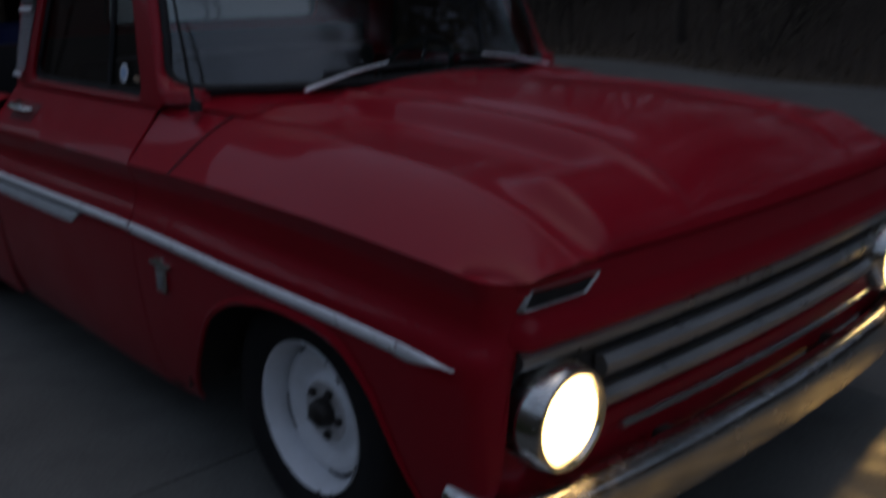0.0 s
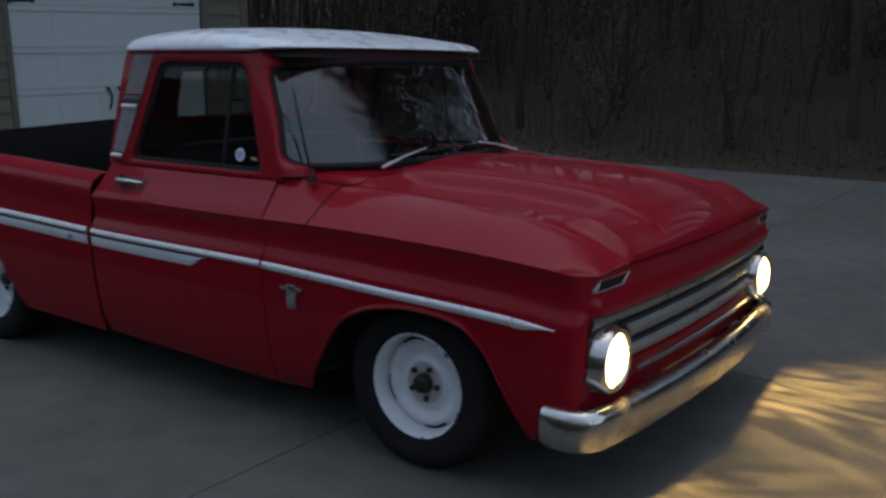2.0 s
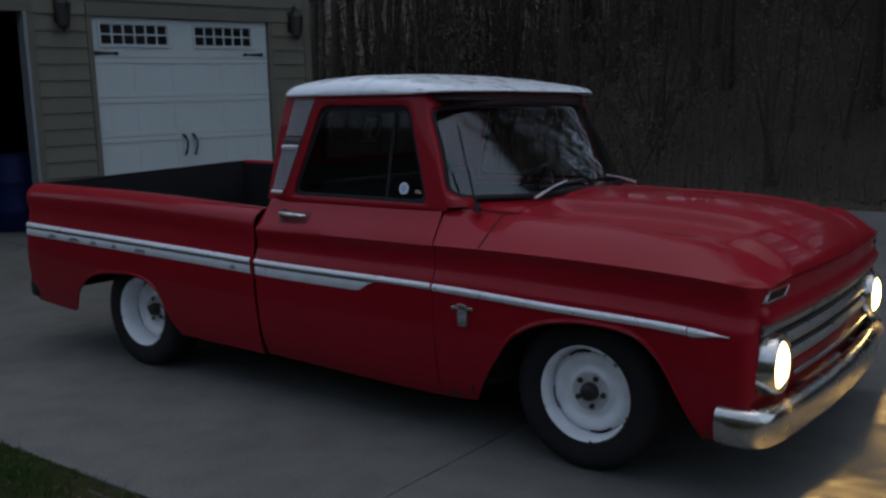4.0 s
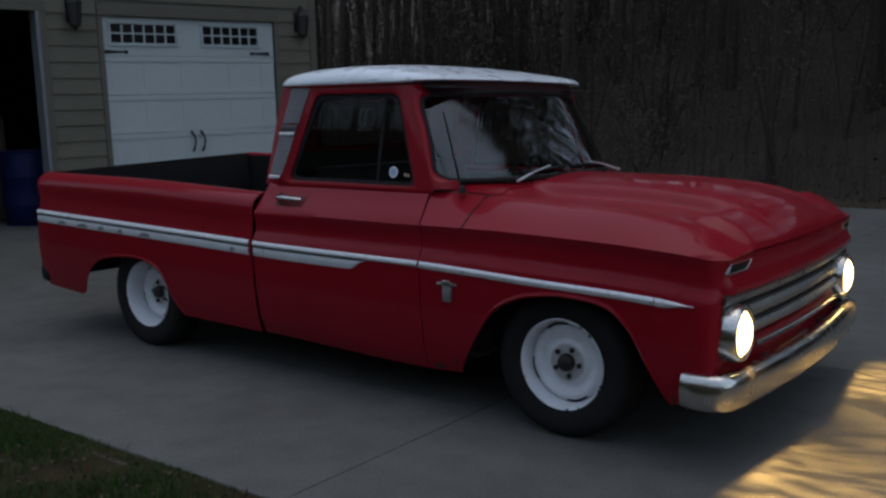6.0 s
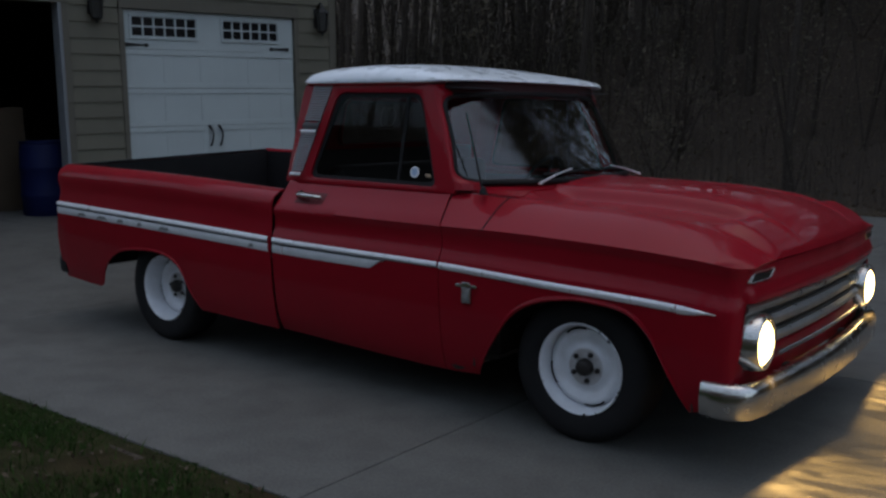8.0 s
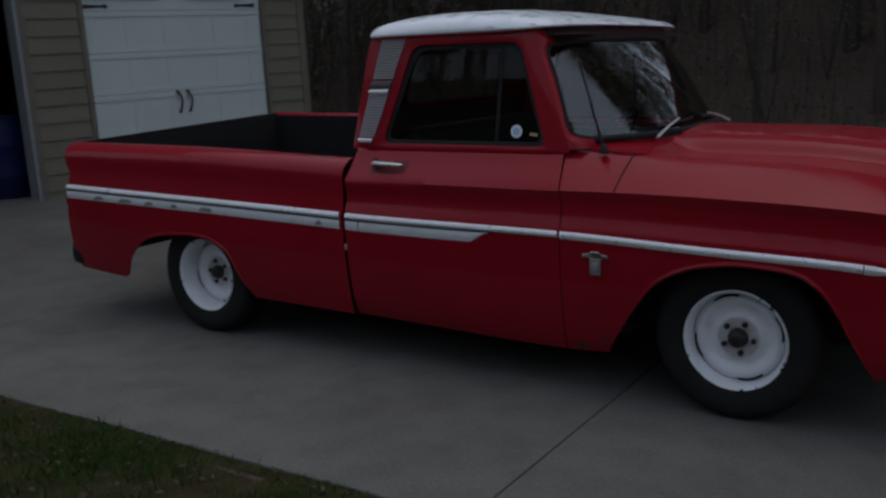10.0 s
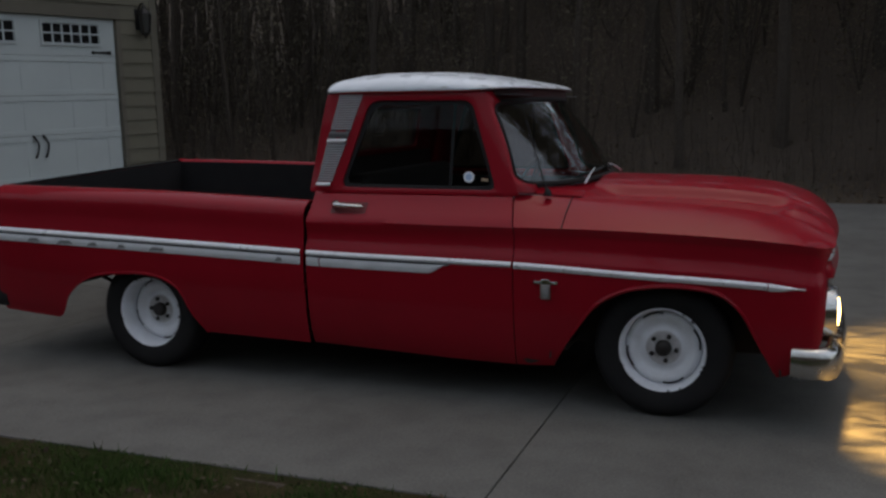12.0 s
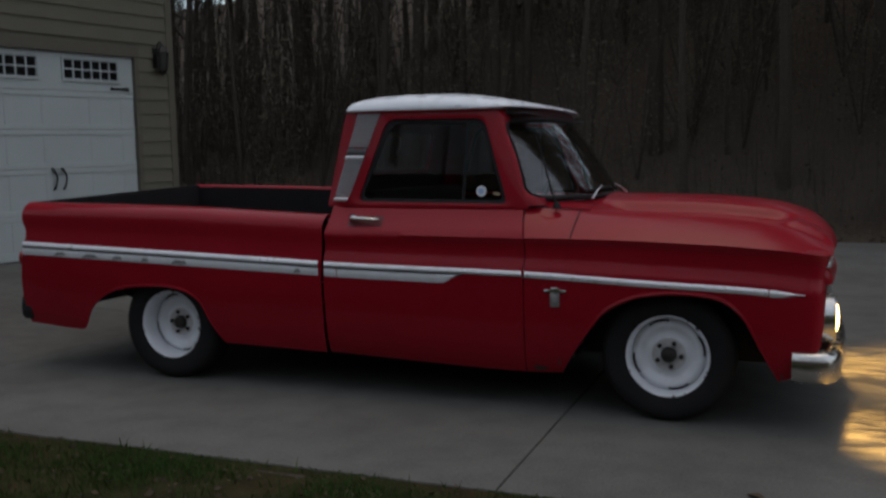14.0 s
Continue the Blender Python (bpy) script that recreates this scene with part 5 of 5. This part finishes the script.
def scatter(name, n, place, leaf, mat, label, category, slope=0.0):
    """Many small leaves in one mesh, lying along a slope that climbs with y."""
    verts, faces = [], []
    for _ in range(n):
        p, s = place()
        a, b = Vector((rng.gauss(0, 1), rng.gauss(0, 1), rng.gauss(0, leaf))).normalized(), Vector((rng.gauss(0, 1), rng.gauss(0, 1), rng.gauss(0, leaf)))
        a.z, b.z = a.z + slope * a.y, b.z + slope * b.y
        b = (b - a * b.dot(a)).normalized()
        q = Vector(p)
        k = len(verts)
        verts += [q - a * s, q + b * s * 0.5 + Vector((0, 0, s * 0.15)), q + a * s, q - b * s * 0.5]
        faces.append((k, k + 1, k + 2, k + 3))
    me = bpy.data.meshes.new(name)
    me.from_pydata(verts, [], faces)
    me.materials.append(mat)
    return tagged(new(name, me), label, category, kind="stuff")


# dark evergreen brush at the wood's edge: clumps of leaves round bent stems
clumps = []
for _ in range(190):
    x = rng.uniform(-26, 30)
    y = rng.uniform(11.8, 24)
    clumps.append((x, y, rng.uniform(0.6, 4.2), rng.uniform(0.7, 1.8)))
for _ in range(80):                                     # tall saplings that hold their dead leaves
    clumps.append((rng.uniform(-18, 12), rng.uniform(13.5, 25), rng.uniform(4.5, 8.5), rng.uniform(1.0, 2.2)))
for _ in range(110):
    clumps.append((rng.uniform(-20, 24), rng.uniform(-22, -13), rng.uniform(1.5, 5.5), rng.uniform(0.8, 2.0)))
for _ in range(60):                                     # past the garage's corner
    clumps.append((rng.uniform(-22, -8), rng.uniform(12.5, 24), rng.uniform(5.0, 11.0), rng.uniform(1.0, 2.2)))
for _ in range(30):
    clumps.append((rng.uniform(-16, -11), rng.uniform(5.0, 11), rng.uniform(0.8, 4.0), rng.uniform(0.7, 1.8)))
def in_clump():
    x, y, h, r = rng.choice(clumps)
    a, b = rng.uniform(0, 6.28), rng.random() ** 0.5
    z = rng.random()
    rr = r * (0.35 + 0.65 * math.sin(math.pi * min(z + 0.15, 1.0)))
    px, py = x + rr * b * math.cos(a) + 0.2 * noise.noise((x, y, z * 4)), y + rr * b * math.sin(a)
    return (px, py, ground_z(px, py) + 0.1 + z * h), rng.uniform(0.02, 0.05)
scatter("underbrush", 240000, in_clump, 1.0, LEAF, "dark evergreen brush along the edge of the woods", "brush")
bm = bmesh.new()
for x, y, h, r in clumps:
    for _ in range(5):
        a = rng.uniform(0, 6.28)
        tube([(x, y, ground_z(x, y) - 0.05), (x + 0.4 * r * math.cos(a), y + 0.4 * r * math.sin(a), ground_z(x, y) + 0.55 * h), (x + 0.8 * r * math.cos(a), y + 0.8 * r * math.sin(a), ground_z(x, y) + h)], [0.02, 0.013, 0.006], 4, bm=bm)
tagged(part("brush_stems", bm, BARK), "thin bent stems inside the underbrush", "brush", kind="stuff")

# bare brambles and saplings on the bank
verts, faces = [], []
for _ in range(15000):
    x, y = rng.uniform(-22, 26), 10.6 + 16 * rng.random() ** 1.2
    z = ground_z(x, y) - 0.03
    h, r = rng.uniform(0.3, 1.2) * (2.2 if rng.random() < 0.12 else 1), rng.uniform(0.003, 0.006)
    a, l = rng.uniform(0, 6.28), rng.gauss(0, 0.35) * h
    dx, dy = math.cos(a), math.sin(a)
    k = len(verts)
    for f, w in ((0, 1.0), (0.5, 0.8), (1.0, 0.3)):
        px, py, pz = x + dx * l * f * f, y + dy * l * f * f, z + h * f
        verts += [(px - dy * r * w, py + dx * r * w, pz), (px + dy * r * w, py - dx * r * w, pz), (px + dx * r * w, py + dy * r * w, pz)]
    for i in (0, 3):
        for q in range(3):
            faces.append((k + i + q, k + i + (q + 1) % 3, k + i + 3 + (q + 1) % 3, k + i + 3 + q))
me = bpy.data.meshes.new("brambles")
me.from_pydata(verts, [], faces)
me.materials.append(BARK)
tagged(new("brambles", me), "thin bare bramble stems on the wooded bank", "brambles", kind="stuff")

def on_bank():
    x, y = rng.uniform(-14, 20), 10.05 + 9 * rng.random() ** 1.6
    return (x, y, ground_z(x, y) + rng.uniform(0.0, 0.02)), rng.uniform(0.03, 0.06)
scatter("bank_leaves", 16000, on_bank, 0.25, LITTER, "fallen brown leaves on the bank below the woods", "leaves", 0.5)

# ---------------------------------------------------------------- lawn
lawn_rng = np.random.default_rng(3)
verts, faces = [], []
def blade(x, y, h, w):
    z = lawn_z(x, y) - 0.004
    a = lawn_rng.uniform(0, 6.283)
    dx, dy = math.cos(a) * w, math.sin(a) * w
    lx, ly = lawn_rng.normal(0, 0.35) * h, lawn_rng.normal(0, 0.35) * h
    k = len(verts)
    verts.extend([(x - dx, y - dy, z), (x + dx, y + dy, z), (x + lx * 0.5 + dx * 0.6, y + ly * 0.5 + dy * 0.6, z + h * 0.6), (x + lx * 0.5 - dx * 0.6, y + ly * 0.5 - dy * 0.6, z + h * 0.6), (x + lx * 1.2, y + ly * 1.2, z + h)])
    faces.extend([(k, k + 1, k + 2, k + 3), (k + 3, k + 2, k + 4)])
for _ in range(150000):
    x = lawn_rng.uniform(-3.5, 3.6)
    y = DRIVE_EDGE + 0.022 * noise.noise((x * 2.6, 0.4, 1.0)) + 0.010 - 2.6 * lawn_rng.random() ** 1.5
    n = noise.noise((x * 1.7, y * 1.7, 2.0)) + 0.5 * noise.noise((x * 5, y * 5, 7.0))
    if n > lawn_rng.uniform(-0.50, 0.52):
        blade(x, y, lawn_rng.uniform(0.02, 0.055) * (0.35 + 0.65 * smooth(0.0, 0.30, DRIVE_EDGE - y)), lawn_rng.uniform(0.0015, 0.003))
for _ in range(30000):
    x, y = lawn_rng.uniform(-12, 14), DRIVE_EDGE - 0.01 - 9 * lawn_rng.random()
    blade(x, y, lawn_rng.uniform(0.03, 0.07), 0.004)
me = bpy.data.meshes.new("lawn")
me.from_pydata(verts, [], faces)
me.materials.append(GRASS)
tagged(new("lawn", me), "short patchy green lawn beside the driveway", "lawn", kind="stuff")
def on_lawn():
    x, y = rng.uniform(-3.2, 3.4), DRIVE_EDGE - 0.02 - 2.3 * rng.random()
    return (x, y, lawn_z(x, y) + rng.uniform(0.004, 0.02)), rng.uniform(0.008, 0.022)
scatter("lawn_leaves", 2600, on_lawn, 0.3, LITTER, "small dead leaves and straw in the lawn", "leaves")

# a dead leaf lying on the driveway
leaf_rows = []
for i in range(7):
    f = i / 6
    w = 0.016 * math.sin(math.pi * (0.08 + 0.86 * f)) + 0.001
    leaf_rows.append([(0.080 * (f - 0.5), w * k, 0.004 + 0.010 * abs(k) * math.sin(math.pi * f) + 0.006 * f * f) for k in (-1, -0.5, 0, 0.5, 1)])
tagged(part("fallen_leaf", grid(leaf_rows, 0.0008), LITTER, at=Matrix.Translation((3.376, -1.862, 0.0)) @ Matrix.Rotation(radians(-35), 4, "Z")), "curled dead brown leaf lying on the concrete driveway", "leaf")

# ---------------------------------------------------------------- headlight beams
for side in (-1, 1):
    beam = bpy.data.lights.new("beam", "SPOT")
    beam.energy, beam.color, beam.spot_size, beam.spot_blend, beam.shadow_soft_size = 80.0, (1.0, 0.60, 0.20), radians(130), 0.5, 0.02
    # noise in the lamp's strength paints the streaks of a fluted lens
    beam.use_nodes = True
    bn = beam.node_tree
    flute_co, flute_map, flute, flute_mul = bn.nodes.new("ShaderNodeTexCoord"), bn.nodes.new("ShaderNodeMapping"), bn.nodes.new("ShaderNodeTexNoise"), bn.nodes.new("ShaderNodeMapRange")
    flute_map.inputs["Scale"].default_value = (9.0, 2.2, 2.2)
    flute_map.inputs["Rotation"].default_value = (0.0, 0.0, radians(24 * side))
    flute.inputs["Scale"].default_value, flute.inputs["Detail"].default_value, flute.inputs["Distortion"].default_value = 1.1, 2.0, 0.5
    flute_mul.inputs["From Min"].default_value, flute_mul.inputs["From Max"].default_value = 0.38, 0.66
    flute_mul.inputs["To Min"].default_value, flute_mul.inputs["To Max"].default_value = 0.35, 1.9
    bn.links.new(flute_co.outputs["Normal"], flute_map.inputs["Vector"])
    bn.links.new(flute_map.outputs["Vector"], flute.inputs["Vector"])
    bn.links.new(flute.outputs["Fac"], flute_mul.inputs["Value"])
    bn.links.new(flute_mul.outputs["Result"], bn.nodes["Emission"].inputs["Strength"])
    ob = new("headlight_beam", beam)
    ob.matrix_world = look((3.704, side * 0.80, 0.55), (4.42, side * 0.74, 0.0))

# ---------------------------------------------------------------- driveway slabs, one piece each
xs_j, ys_j = [-12.23, -8.57, -4.91, -1.25, 2.41, 6.07, 9.71, 13.37, 17.03, 20.69, 24.35], [DRIVE_EDGE, 0.93, 3.97, 7.0, DRIVE_FAR]
for i in range(len(xs_j) - 1):
    for j in range(len(ys_j) - 1):
        x0, x1, y0, y1 = xs_j[i] + 0.004, xs_j[i + 1] - 0.004, ys_j[j] + 0.004, ys_j[j + 1] - 0.004
        nx = 10 if x0 < 0 else 2
        ax = [x0, x0, x0 + 0.003] + spread(x0 + 0.003, x1 - 0.003, nx)[1:-1] + [x1 - 0.003, x1, x1]
        ay = [y0, y0, y0 + 0.003, y1 - 0.003, y1, y1]
        rows = []
        for b_, y in enumerate(ay):
            row = []
            for a_, x in enumerate(ax):
                edge = min(a_, len(ax) - 1 - a_, b_, 5 - b_)
                row.append((x, y, ground_z(x, y) - (0.09, 0.003, 0.0)[min(edge, 2)]))
            rows.append(row)
        bm = grid(rows)
        part("slab", bm, CONCRETE, driveway, sharp=30)

# ---------------------------------------------------------------- siding boards, one piece each
def board(u0, u1, v):
    bm = bmesh.new()
    grid([[(0.002, u0, v + 0.202), (0.002, u1, v + 0.202)], [(0.0215, u0, v + 0.002), (0.0215, u1, v + 0.002)], [(0.018, u0, v), (0.018, u1, v)], [(0.0, u0, v), (0.0, u1, v)]], bm=bm)
    part("board", on_wall(bm), SIDING, front_wall, sharp=20)


v = -1.405
while v < TOP - 0.2:
    spans = [(DOOR_R + 0.07, CORNER - 0.10), (OPEN_R + 0.11, DOOR_L - 0.06), (LEFT_END, OPEN_L - 0.1)]
    if v > DOOR_T + 0.10:
        spans = [(OPEN_R + 0.11, CORNER - 0.10), (LEFT_END, OPEN_L - 0.1)]
    if v > OPEN_T + 0.09:
        spans = [(LEFT_END, CORNER - 0.10)]
    for a, b in spans:
        board(a, b, v)
    v += 0.1794
